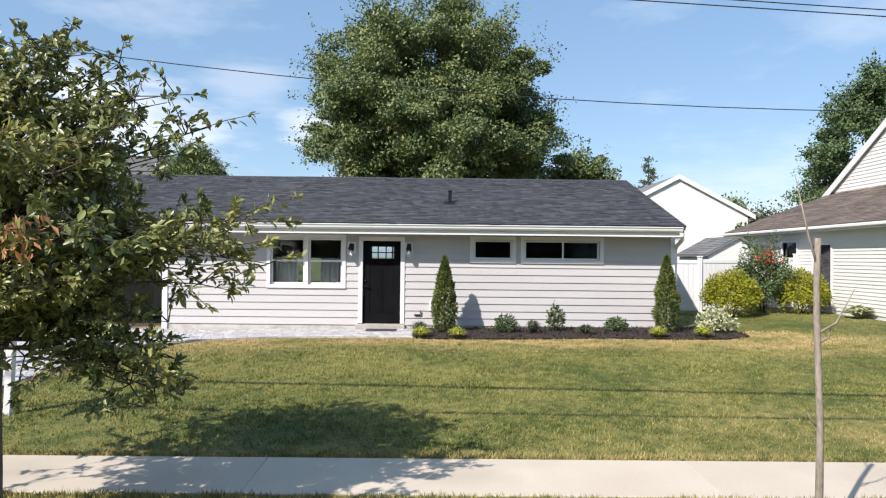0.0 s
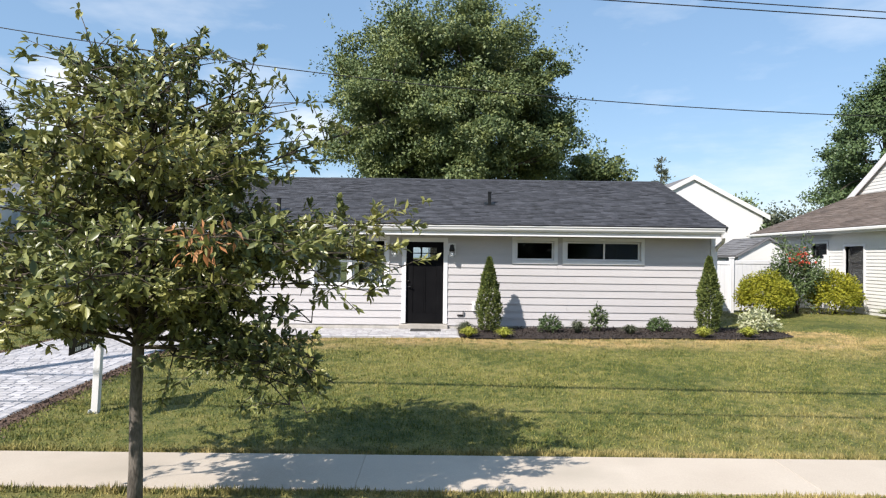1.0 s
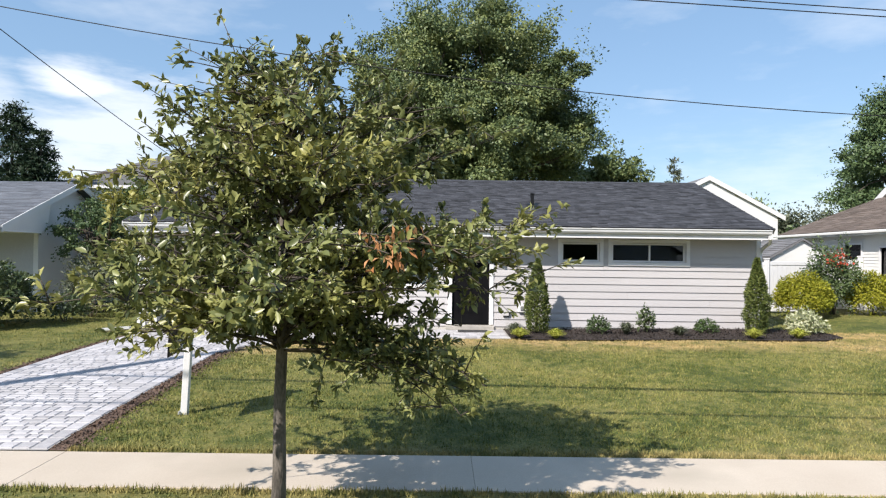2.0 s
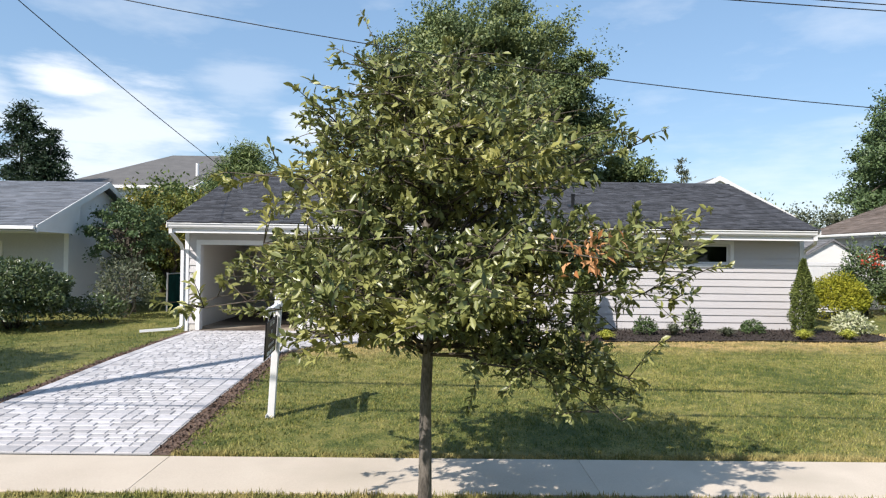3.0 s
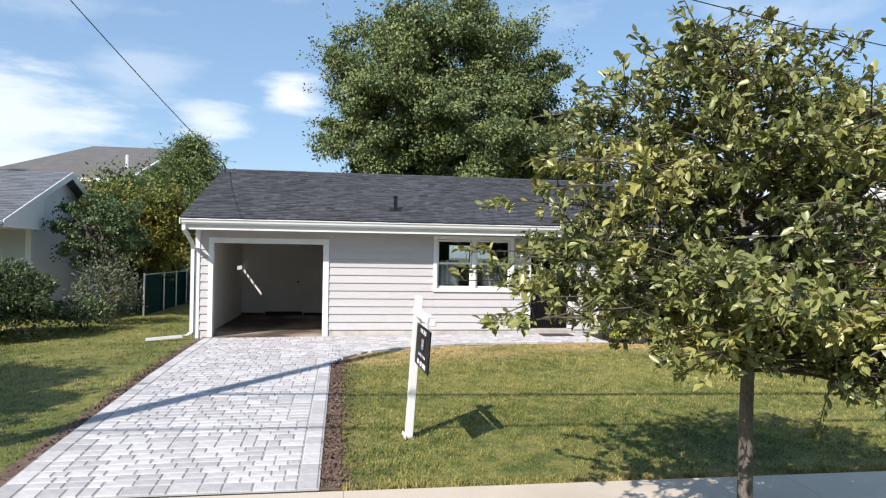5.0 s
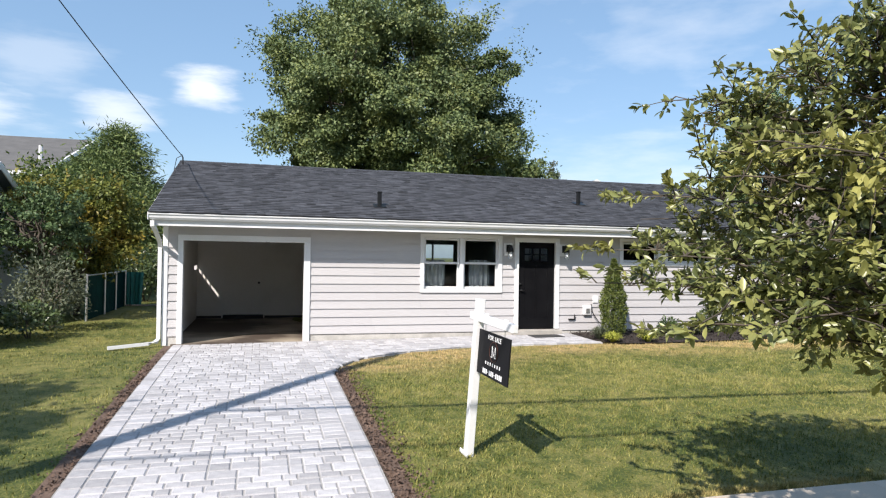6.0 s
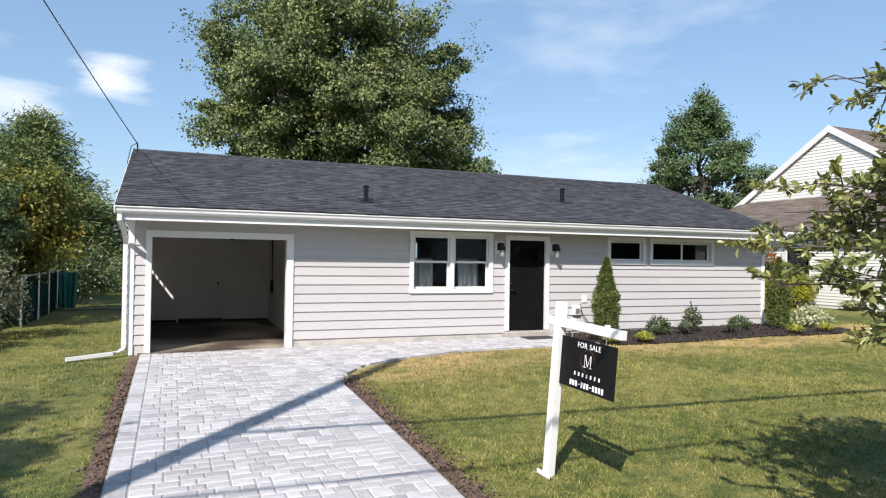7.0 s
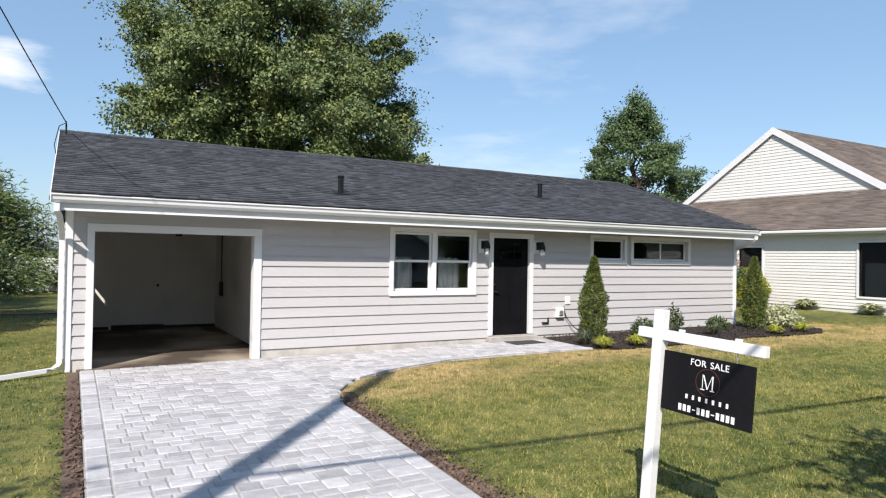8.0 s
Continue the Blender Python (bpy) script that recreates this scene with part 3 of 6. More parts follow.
sheet("soil_strip", STRIP_R, M["soil"], 0.012, "strip of bare brown soil beside the drive", "soil")
sheet("soil_strip", STRIP_L, M["soil"], 0.012, "strip of bare brown soil beside the drive", "soil")


def soil_crumbs():
    rng = np.random.default_rng(9)
    pts = []
    for _ in range(5200):
        y = rng.uniform(7.35, 13.2)
        right = rng.random() < 0.65
        wide = abs(rng.normal(0, 0.17 if right else 0.09))
        x = -6.62 + wide if right else -9.57 - wide
        pts.append((x, y + (3 * rng.random() if x < -9 else 0), 0))
    pts = [(x, y, ground(x, y) + 0.015) for x, y, _ in pts]
    tagged(leaves("soil_crumbs", pts, rng.uniform(0.015, 0.05, len(pts)), 0.8, M["soil"], None, rng, upright=1.0), "crumbs of brown soil", "soil", kind="stuff")


soil_crumbs()

# ---------------------------------------------------------------- the house
WALL_Y, LEFT_X, RIGHT_X = 16.66, -9.78, 5.95
SILL_Z, SOFFIT_Z, LAP = 0.752, 3.06, 0.1842
RIDGE_Y, RIDGE_Z, EAVE_Y, EAVE_Z = 21.05, 4.985, 15.93, 3.295
BACK_Y = 25.44
GARAGE_WINDOW = (21.50, 22.34, 2.02, 2.80)
OPENINGS = {"garage": (-9.49, -6.78, 0.50, 2.87), "twin": (-4.31, -2.32, 1.66, 3.01), "door": (-2.0, -0.84, 0.70, 2.97),
            "small": (0.80, 1.955, 2.335, 3.01), "slider": (2.08, 4.17, 2.335, 3.01)}

house = thing("house", (-1.9, WALL_Y, 0.56), "single-storey grey lap-sided ranch house with charcoal roof and open garage", "house")


def hpart(name, bm, material, parent=house, label="", smooth=False):
    """A part of the house, given in world coordinates."""
    ob = part(name, bm, material, None, label, smooth)
    ob.parent = parent
    ob.matrix_parent_inverse = parent.matrix_world.inverted() if parent.parent is None else Matrix()
    return ob


def wall_mesh(openings, x0, x1, z0, z1, y0, y1):
    """One wall with its openings cut through."""
    xs = sorted({x0, x1, *[q for h in openings for q in h[:2]]})
    zs = sorted({z0, z1, *[q for h in openings for q in h[2:] if z0 < q < z1]})
    bm = bmesh.new()
    grid = {(x, z): bm.verts.new((x, y0, z)) for x in xs for z in zs}
    for a, b in zip(xs, xs[1:]):
        for c, d in zip(zs, zs[1:]):
            if not any(h[0] <= a and h[1] >= b and h[2] <= c and h[3] >= d for h in openings):
                bm.faces.new([grid[k] for k in ((a, c), (b, c), (b, d), (a, d))])
    bmesh.ops.delete(bm, geom=[v for v in bm.verts if not v.link_faces], context="VERTS")
    ret = bmesh.ops.extrude_face_region(bm, geom=bm.faces[:])
    bmesh.ops.translate(bm, vec=(0, y1 - y0, 0), verts=[e for e in ret["geom"] if isinstance(e, bmesh.types.BMVert)])
    return bm


inner = [(a + 0.08, b - 0.08, (c + 0.08) if c > 1 else c, d - 0.08) for a, b, c, d in OPENINGS.values()]
front_wall = hpart("front_wall", wall_mesh(inner, LEFT_X + 0.02, RIGHT_X - 0.02, 0.78, 3.10, WALL_Y + 0.004, WALL_Y + 0.16), M["siding"])
for a, b in ((LEFT_X + 0.012, -9.40), (-6.87, RIGHT_X - 0.015)):
    hpart("foundation", boxes((a, WALL_Y - 0.004, 0.40, b, WALL_Y + 0.17, 0.777)), M["foundation"], label="low pale concrete foundation")
REAR = [(-6.2, -4.1, 0.85, 2.45), (-2.6, -0.9, 2.2, 3.0)]
hpart("back_wall", wall_mesh(REAR, LEFT_X, RIGHT_X, 0.4, 3.10, BACK_Y - 0.16, BACK_Y), M["siding"])
for name, x in (("left_wall", LEFT_X), ("right_wall", RIGHT_X - 0.16)):
    bm = bmesh.new()
    gable = ((BACK_Y - 0.165, 3.3), (RIDGE_Y, 4.80), (WALL_Y + 0.165, 3.3))
    if name == "left_wall":
        a, b, lo, hi = GARAGE_WINDOW
        for q in (((WALL_Y + 0.165, 0.4), (BACK_Y - 0.165, 0.4), (BACK_Y - 0.165, lo), (WALL_Y + 0.165, lo)), ((WALL_Y + 0.165, lo), (a, lo), (a, hi), (WALL_Y + 0.165, hi)),
                  ((b, lo), (BACK_Y - 0.165, lo), (BACK_Y - 0.165, hi), (b, hi)), ((WALL_Y + 0.165, hi), (BACK_Y - 0.165, hi), *gable)):
            prism(bm, q, "x", x + 0.004, x + 0.156)
    else:
        prism(bm, ((WALL_Y + 0.165, 0.4), (BACK_Y - 0.165, 0.4), *gable), "x", x + 0.004, x + 0.156)
    hpart(name, bm, M["siding"])
# lap boards of the front, each one a wedge that overhangs the one below
rng_b = random.Random(4)
holes = list(OPENINGS.values())


def board(x0, x1, z, top):
    bm = bmesh.new()
    prism(bm, ((WALL_Y + 0.006, z + 0.013), (WALL_Y - 0.028, z), (WALL_Y - 0.003, top), (WALL_Y + 0.006, top)), "x", x0, x1)
    return hpart("board", bm, M["siding"], front_wall)


z = SILL_Z
while z < SOFFIT_Z - 0.02:
    top = min(z + LAP + 0.012, SOFFIT_Z)
    spans = [(LEFT_X + 0.10, RIGHT_X - 0.09)]
    for a, b, lo, hi in holes:
        if lo < top - 0.02 and hi > z + 0.02:
            if z < lo - 0.015:
                board(max(a, LEFT_X + 0.1) + 0.001, b - 0.001, z, lo - 0.001)
            if hi < top - 0.025:
                board(a + 0.001, b - 0.001, hi + 0.001, top)
            nxt = []
            for s0, s1 in spans:
                if b <= s0 or a >= s1:
                    nxt.append((s0, s1))
                else:
                    nxt += [q for q in ((s0, a), (b, s1)) if q[1] - q[0] > 0.03]
            spans = nxt
    for s0, s1 in spans:
        x = s0
        first = rng_b.uniform(1.2, 3.6)
        while x < s1 - 0.01:
            e = min(s1, x + first)
            if s1 - e < 0.4:
                e = s1
            board(x + 0.001, e - 0.001, z, top)
            x, first = e, 3.66
    z += LAP
# boards of the end wall that the camera sees past the corner
for side, x in (("right", RIGHT_X), ("left", LEFT_X)):
    z = SILL_Z
    wall = [o for o in house.children if o.name.startswith(side + "_wall")][0]
    while z < 4.7:
        top = z + LAP + 0.012
        y0 = WALL_Y + 0.1 if top < 3.25 else RIDGE_Y - (4.86 - top) / 0.335
        y1 = BACK_Y - 0.1 if top < 3.25 else RIDGE_Y + (4.86 - top) / 0.335
        s = 1 if x > 0 else -1
        if y1 - y0 > 0.2:
            cut = side == "left" and top > GARAGE_WINDOW[2] and z < GARAGE_WINDOW[3]
            for e0, e1 in (((y0, GARAGE_WINDOW[0]), (GARAGE_WINDOW[1], y1)) if cut else ((y0, y1),)):
                bm = bmesh.new()
                prism(bm, ((x - 0.004 * s, z), (x + 0.022 * s, z), (x + 0.006 * s, top), (x - 0.004 * s, top)), "y", e0, e1)
                hpart("board", bm, M["siding"], wall)
        z += LAP
hpart("corner_board", boxes((LEFT_X, WALL_Y - 0.040, 0.56, LEFT_X + 0.10, WALL_Y + 0.1, SOFFIT_Z), bevel=0.004), M["white"], label="white corner trim")
hpart("corner_board", boxes((RIGHT_X - 0.09, WALL_Y - 0.040, 0.74, RIGHT_X + 0.026, WALL_Y + 0.1, SOFFIT_Z), bevel=0.004), M["white"], label="white corner trim")

# roof: deck, courses of shingles, ridge caps, eaves
ROOF_X0, ROOF_X1 = -9.97, 5.99
SLOPE = (RIDGE_Z - EAVE_Z) / (RIDGE_Y - EAVE_Y)


def roof_z(y):
    return EAVE_Z + (y - EAVE_Y) * SLOPE


bm = bmesh.new()
far_y = 2 * RIDGE_Y - EAVE_Y
prism(bm, ((EAVE_Y + 0.14, roof_z(EAVE_Y + 0.14) - 0.02), (RIDGE_Y, RIDGE_Z - 0.02), (far_y - 0.14, roof_z(EAVE_Y + 0.14) - 0.02), (far_y - 0.14, EAVE_Z - 0.10), (RIDGE_Y, RIDGE_Z - 0.16), (EAVE_Y + 0.14, EAVE_Z - 0.10)), "x", ROOF_X0 + 0.01, ROOF_X1 - 0.01)
roof = hpart("roof", bm, M["shingle"], label="charcoal asphalt shingle roof")


def shingle_field(name, material, parent, origin, along, up, length, height, course, tab, rng, thick=0.012):
    """Courses of tabs, each tab a thin wedge that rides on the course below."""
    along, up, origin = Vector(along).normalized(), Vector(up).normalized(), Vector(origin)
    out = along.cross(up).normalized()
    if out.z < 0:
        out = -out
    verts, faces = [], []
    r = 0
    while r * course < height - 0.02:
        v0, v1 = r * course, min(height, (r + 1) * course + 0.02)
        x = -rng.uniform(0, tab)
        while x < length:
            w = tab * rng.uniform(0.55, 1.35)
            a, b = max(0.0, x), min(length, x + w - 0.004)
            if b - a > 0.02:
                lift = thick * rng.uniform(0.7, 1.8)
                dip = rng.uniform(-0.006, 0.006)
                i = len(verts)
                for u, v, h in ((a, v0 + dip, lift), (b, v0 + dip, lift), (b, v1, 0.001), (a, v1, 0.001), (a, v0 + dip, -0.006), (b, v0 + dip, -0.006)):
                    verts.append(origin + along * u + up * v + out * h)
                faces += [(i, i + 1, i + 2, i + 3), (i + 4, i + 5, i + 1, i)]
            x += w
        r += 1
    ob = raw(name, verts, faces, material, kind="stuff")
    ob.parent = parent
    ob.matrix_parent_inverse = parent.matrix_world.inverted() if parent.parent is None else Matrix()
    return ob


rng_s = random.Random(11)
shingle_field("shingles", M["shingle"], roof, (ROOF_X0, EAVE_Y - 0.02, EAVE_Z - 0.012), (1, 0, 0), (0, 1, SLOPE), ROOF_X1 - ROOF_X0, math.hypot(RIDGE_Y - EAVE_Y + 0.02, RIDGE_Z - EAVE_Z), 0.142, 0.24, rng_s)
shingle_field("shingles", M["shingle"], roof, (ROOF_X0, far_y + 0.02, EAVE_Z - 0.012), (1, 0, 0), (0, -1, SLOPE), ROOF_X1 - ROOF_X0, math.hypot(RIDGE_Y - EAVE_Y + 0.02, RIDGE_Z - EAVE_Z), 0.142, 0.9, rng_s)
x = ROOF_X0
while x < ROOF_X1 - 0.05:
    bm = bmesh.new()
    prism(bm, ((RIDGE_Y - 0.16, RIDGE_Z - 0.052), (RIDGE_Y, RIDGE_Z + 0.008 + 0.006 * (int(x * 7) % 2)), (RIDGE_Y + 0.16, RIDGE_Z - 0.052), (RIDGE_Y, RIDGE_Z - 0.02)), "x", x, min(x + 0.29, ROOF_X1))
    hpart("ridge_cap", bm, M["shingle"], roof)
    x += 0.30
for s in (-1, 1):
    y = RIDGE_Y + s * (RIDGE_Y - EAVE_Y)
    for xr in (ROOF_X0 - 0.015, ROOF_X1):
        bm = bmesh.new()
        prism(bm, ((y, EAVE_Z - 0.16), (y, EAVE_Z - 0.02), (RIDGE_Y, RIDGE_Z - 0.02), (RIDGE_Y, RIDGE_Z - 0.16)), "x", xr, xr + 0.015)
        hpart("rake_board", bm, M["white"], label="white rake board")
hpart("fascia", boxes((ROOF_X0 + 0.05, 16.05, 3.022, ROOF_X1 - 0.06, 16.075, 3.245)), M["white"], label="white fascia board")
hpart("soffit", boxes((ROOF_X0 + 0.05, 16.078, 3.062, ROOF_X1 - 0.06, WALL_Y + 0.1, 3.09)), M["white"], label="white soffit under the eave")
bm = bmesh.new()
prism(bm, ((16.046, 3.135), (15.985, 3.135), (15.955, 3.175), (15.945, 3.23), (15.925, 3.24), (15.925, 3.262), (15.95, 3.262), (15.965, 3.185), (15.99, 3.15), (16.046, 3.15)), "x", ROOF_X0, ROOF_X1 - 0.07)
for xe in (ROOF_X0 - 0.003, ROOF_X1 - 0.07):
    prism(bm, ((16.046, 3.133), (15.985, 3.133), (15.952, 3.175), (15.925, 3.238), (15.925, 3.264), (16.046, 3.264)), "x", xe, xe + 0.004)
hpart("gutter", bm, M["white"], label="white metal gutter")


def spout(points, w=0.075, d=0.06):
    """A rectangular downspout along points."""
    bm = bmesh.new()
    pts = [Vector(p) for p in points]
    rings = []
    for i, p in enumerate(pts):
        way = (pts[min(i + 1, len(pts) - 1)] - pts[max(i - 1, 0)]).normalized()
        s = Vector((1, 0, 0)) if abs(way.x) < 0.8 else Vector((0, 1, 0))
        s = (s - way * s.dot(way)).normalized()
        u = way.cross(s)
        rings.append([bm.verts.new(p + s * a * w / 2 + u * b * d / 2) for a, b in ((-1, -1), (1, -1), (1, 1), (-1, 1))])
    for a, b in zip(rings, rings[1:]):
        for k in range(4):
            bm.faces.new((a[k], a[(k + 1) % 4], b[(k + 1) % 4], b[k]))
    bm.faces.new(rings[0][::-1])
    bm.faces.new(rings[-1])
    return bm


hpart("downspout", spout(((-9.90, 15.99, 3.12), (-9.90, 15.99, 3.02), (-9.86, 16.12, 2.93), (-9.83, 16.50, 2.72), (-9.83, 16.60, 2.60), (-9.83, 16.60, 0.72), (-9.86, 16.57, 0.66), (-10.0, 16.45, 0.63), (-10.7, 16.2, 0.59))), M["white"], label="white downspout with a kicked-out foot")
hpart("downspout", spout(((RIGHT_X - 0.05, 15.99, 3.12), (RIGHT_X - 0.05, 15.99, 3.05), (RIGHT_X + 0.02, 16.15, 2.95), (RIGHT_X + 0.05, 16.62, 2.80), (RIGHT_X + 0.07, 16.74, 2.70), (RIGHT_X + 0.07, 16.74, 0.85))), M["white"], label="white downspout")
for x, y in ((-5.22, 16.95), (0.30, 17.92)):
    zb = roof_z(y)
    v = hpart("roof_vent", boxes((x - 0.045, y - 0.045, zb - 0.05, x + 0.045, y + 0.045, zb + 0.33), bevel=0.012), M["dark_metal"], label="black plumbing vent pipe")
    bm = boxes((x - 0.055, y - 0.055, zb + 0.29, x + 0.055, y + 0.055, zb + 0.335), bevel=0.01)
    hpart("collar", bm, M["dark_metal"], v)
    bm = bmesh.new()
    prism(bm, ((y - 0.17, roof_z(y - 0.17) + 0.006), (y + 0.15, roof_z(y + 0.15) + 0.006), (y + 0.15, roof_z(y + 0.15) + 0.014), (y - 0.17, roof_z(y - 0.17) + 0.02)), "x", x - 0.14, x + 0.14)
    hpart("flashing", bm, M["dark_metal"], v)

# openings


def casing(parent, x0, x1, z0, z1, w=0.09, sill=True, proud=0.042):
    y0, y1 = WALL_Y - proud, WALL_Y + 0.10
    rows = [(x0, y0, z1 - w, x1, y1, z1), (x0, y0, z0 + (w if sill else 0), x0 + w, y1, z1 - w), (x1 - w, y0, z0 + (w if sill else 0), x1, y1, z1 - w)]
    if sill:
        rows.append((x0, y0 - 0.006, z0, x1, y1, z0 + w))
    return hpart("frame", boxes(*rows, bevel=0.004), M["white"], parent, "white casing")


def sash(parent, x0, x1, z0, z1, y, w=0.045, pane="glass"):
    hpart("sash", boxes((x0, y, z0, x1, y + 0.035, z0 + w), (x0, y, z1 - w, x1, y + 0.035, z1), (x0, y, z0 + w, x0 + w, y + 0.035, z1 - w), (x1 - w, y, z0 + w, x1, y + 0.035, z1 - w), bevel=0.003), M["white"], parent, "white sash")
    p = hpart("pane", boxes((x0 + w - 0.004, y + 0.014, z0 + w - 0.004, x1 - w + 0.004, y + 0.020, z1 - w + 0.004)), M[pane], parent, "dark glass pane")


def opening(name, key, label):
    x0, x1, z0, z1 = OPENINGS[key]
    w = hpart(name, boxes((x0 + 0.085, WALL_Y + 0.105, z0 + 0.05, x1 - 0.085, WALL_Y + 0.15, z0 + 0.088)), M["white"], house, label)
    return w, x0, x1, z0, z1


win, x0, x1, z0, z1 = opening("window", "twin", "white twin double-hung window with dark glass")
casing(win, x0, x1, z0, z1)
mid = (x0 + x1) / 2
hpart("mullion", boxes((mid - 0.045, WALL_Y - 0.026, z0 + 0.09, mid + 0.045, WALL_Y + 0.1, z1 - 0.09), bevel=0.004), M["white"], win)
for a, b in ((x0 + 0.09, mid - 0.045), (mid + 0.045, x1 - 0.09)):
    half = (z0 + z1) / 2 + 0.01
    sash(win, a + 0.005, b - 0.005, half - 0.02, z1 - 0.095, WALL_Y + 0.02, pane="tinted_glass")
    sash(win, a + 0.005, b - 0.005, z0 + 0.095, half + 0.022, WALL_Y + 0.058, pane="tinted_glass")
# Pleated panels added to give the pale patches in the lower panes.
for a, b in ((-4.16, -3.62), (-3.02, -2.50)):
    bm = bmesh.new()
    n = 16
    front = [(a + (b - a) * i / n, WALL_Y + 0.36 + 0.025 * math.sin(i * 1.7)) for i in range(n + 1)]
    prism(bm, front + [(x, y + 0.006) for x, y in reversed(front)], "z", 1.70, 2.42)
    hpart("curtain", bm, M["curtain"], win, "pale half curtain added for the pale patches in the lower panes")
win, x0, x1, z0, z1 = opening("window", "small", "small white high window with dark glass")
casing(win, x0, x1, z0, z1)
sash(win, x0 + 0.095, x1 - 0.095, z0 + 0.095, z1 - 0.095, WALL_Y + 0.03)
win, x0, x1, z0, z1 = opening("window", "slider", "wide white sliding window with dark glass")
casing(win, x0, x1, z0, z1)
mid = (x0 + x1) / 2 + 0.03
sash(win, x0 + 0.095, mid + 0.02, z0 + 0.095, z1 - 0.095, WALL_Y + 0.03)
sash(win, mid - 0.02, x1 - 0.095, z0 + 0.095, z1 - 0.095, WALL_Y + 0.068)

# front door
x0, x1, z0, z1 = OPENINGS["door"]
DOOR_Z = 0.80
door = hpart("door", boxes((x0 + 0.11, WALL_Y + 0.03, DOOR_Z, x0 + 0.28, WALL_Y + 0.075, z1 - 0.105), (x1 - 0.28, WALL_Y + 0.03, DOOR_Z, x1 - 0.11, WALL_Y + 0.075, z1 - 0.105),
                           (x0 + 0.28, WALL_Y + 0.03, DOOR_Z, x1 - 0.28, WALL_Y + 0.075, DOOR_Z + 0.25), (x0 + 0.28, WALL_Y + 0.03, 2.30, x1 - 0.28, WALL_Y + 0.075, 2.42),
                           (x0 + 0.28, WALL_Y + 0.03, 2.72, x1 - 0.28, WALL_Y + 0.075, z1 - 0.105), bevel=0.003), M["black"], house, "black craftsman front door with six small lights")
hpart("panel", boxes(*[(a, WALL_Y + 0.042, DOOR_Z + 0.25, b, WALL_Y + 0.062, 2.30) for a, b in ((x0 + 0.281, x0 + 0.56), (x0 + 0.60, x1 - 0.281))], bevel=0.003), M["black"], door)
hpart("panel_rail", boxes((x0 + 0.561, WALL_Y + 0.033, DOOR_Z + 0.252, x0 + 0.599, WALL_Y + 0.07, 2.298)), M["black"], door)
hpart("ledge", boxes((x0 + 0.20, WALL_Y + 0.005, 2.375, x1 - 0.20, WALL_Y + 0.03, 2.405), bevel=0.004), M["black"], door)
lx0, lx1 = x0 + 0.28, x1 - 0.28
for i in range(1, 3):
    xm = lx0 + (lx1 - lx0) * i / 3
    hpart("glazing_bar", boxes((xm - 0.013, WALL_Y + 0.034, 2.42, xm + 0.013, WALL_Y + 0.07, 2.72)), M["black"], door)
hpart("glazing_bar", boxes((lx0, WALL_Y + 0.036, 2.562, lx1, WALL_Y + 0.068, 2.586)), M["black"], door)
p = hpart("pane", boxes((lx0, WALL_Y + 0.050, 2.42, lx1, WALL_Y + 0.056, 2.72)), M["clear_glass"], door, "clear glass light")
p.visible_shadow = False
bm = bmesh.new()
tube(bm, ((x0 + 0.17, WALL_Y + 0.03, 1.72), (x0 + 0.17, WALL_Y - 0.03, 1.72), (x0 + 0.17, WALL_Y - 0.03, 1.72)), 0.018, 8)
tube(bm, ((x0 + 0.16, WALL_Y - 0.025, 1.72), (x0 + 0.27, WALL_Y - 0.025, 1.715)), 0.012, 8)
tube(bm, ((x0 + 0.17, WALL_Y + 0.03, 1.86), (x0 + 0.17, WALL_Y + 0.005, 1.86)), 0.026, 10)
hpart("handle", bm, M["dark_metal"], door, "black lever handle and deadbolt", True)
casing(door, x0, x1, 0.79, z1, 0.105, sill=False)
hpart("threshold", boxes((x0 - 0.05, WALL_Y - 0.20, 0.665, x1 + 0.02, WALL_Y + 0.12, 0.775), bevel=0.01), M["stone"], house, "grey stone door step")

# garage
x0, x1, z0, z1 = OPENINGS["garage"]
for n, r in (("garage_jamb", (x0, WALL_Y - 0.046, 0.57, x0 + 0.105, WALL_Y + 0.17, z1 - 0.125)), ("garage_jamb", (x1 - 0.135, WALL_Y - 0.046, 0.57, x1, WALL_Y + 0.17, z1 - 0.125)), ("garage_header", (x0, WALL_Y - 0.046, z1 - 0.125, x1, WALL_Y + 0.17, z1))):
    hpart(n, boxes(r, bevel=0.005), M["white"], house, "white casing of the garage opening")
GX0, GX1, GY1 = -9.60, -6.50, 22.40
hpart("garage_floor", boxes((GX0, WALL_Y - 0.06, 0.45, GX1, GY1, 0.592)), M["slab"], house, "stained tan concrete garage floor")
a, b, lo, hi = GARAGE_WINDOW
hpart("garage_wall", boxes((GX0 - 0.02, WALL_Y + 0.172, 0.593, GX0, GY1, lo), (GX0 - 0.02, WALL_Y + 0.172, lo, GX0, a, 2.95), (GX0 - 0.02, a, hi, GX0, GY1, 2.95), (GX0 - 0.02, b, lo, GX0, GY1, hi)), M["garage_white"], house, "white painted garage wall")
side_window = hpart("window", boxes((GX0 - 0.15, a, lo, GX0 - 0.11, a + 0.04, hi), (GX0 - 0.15, b - 0.04, lo, GX0 - 0.11, b, hi), (GX0 - 0.15, a + 0.04, hi - 0.04, GX0 - 0.11, b - 0.04, hi)), M["white"], house, "small side window of the garage with a drawn blind")
# Bars added to break the sun streak up as leaf dapple would.
for y in (21.93, 22.08, 22.2):
    hpart("muntin", boxes((GX0 - 0.03, y, lo, GX0 - 0.019, y + 0.035, hi - 0.045)), M["white"], side_window)
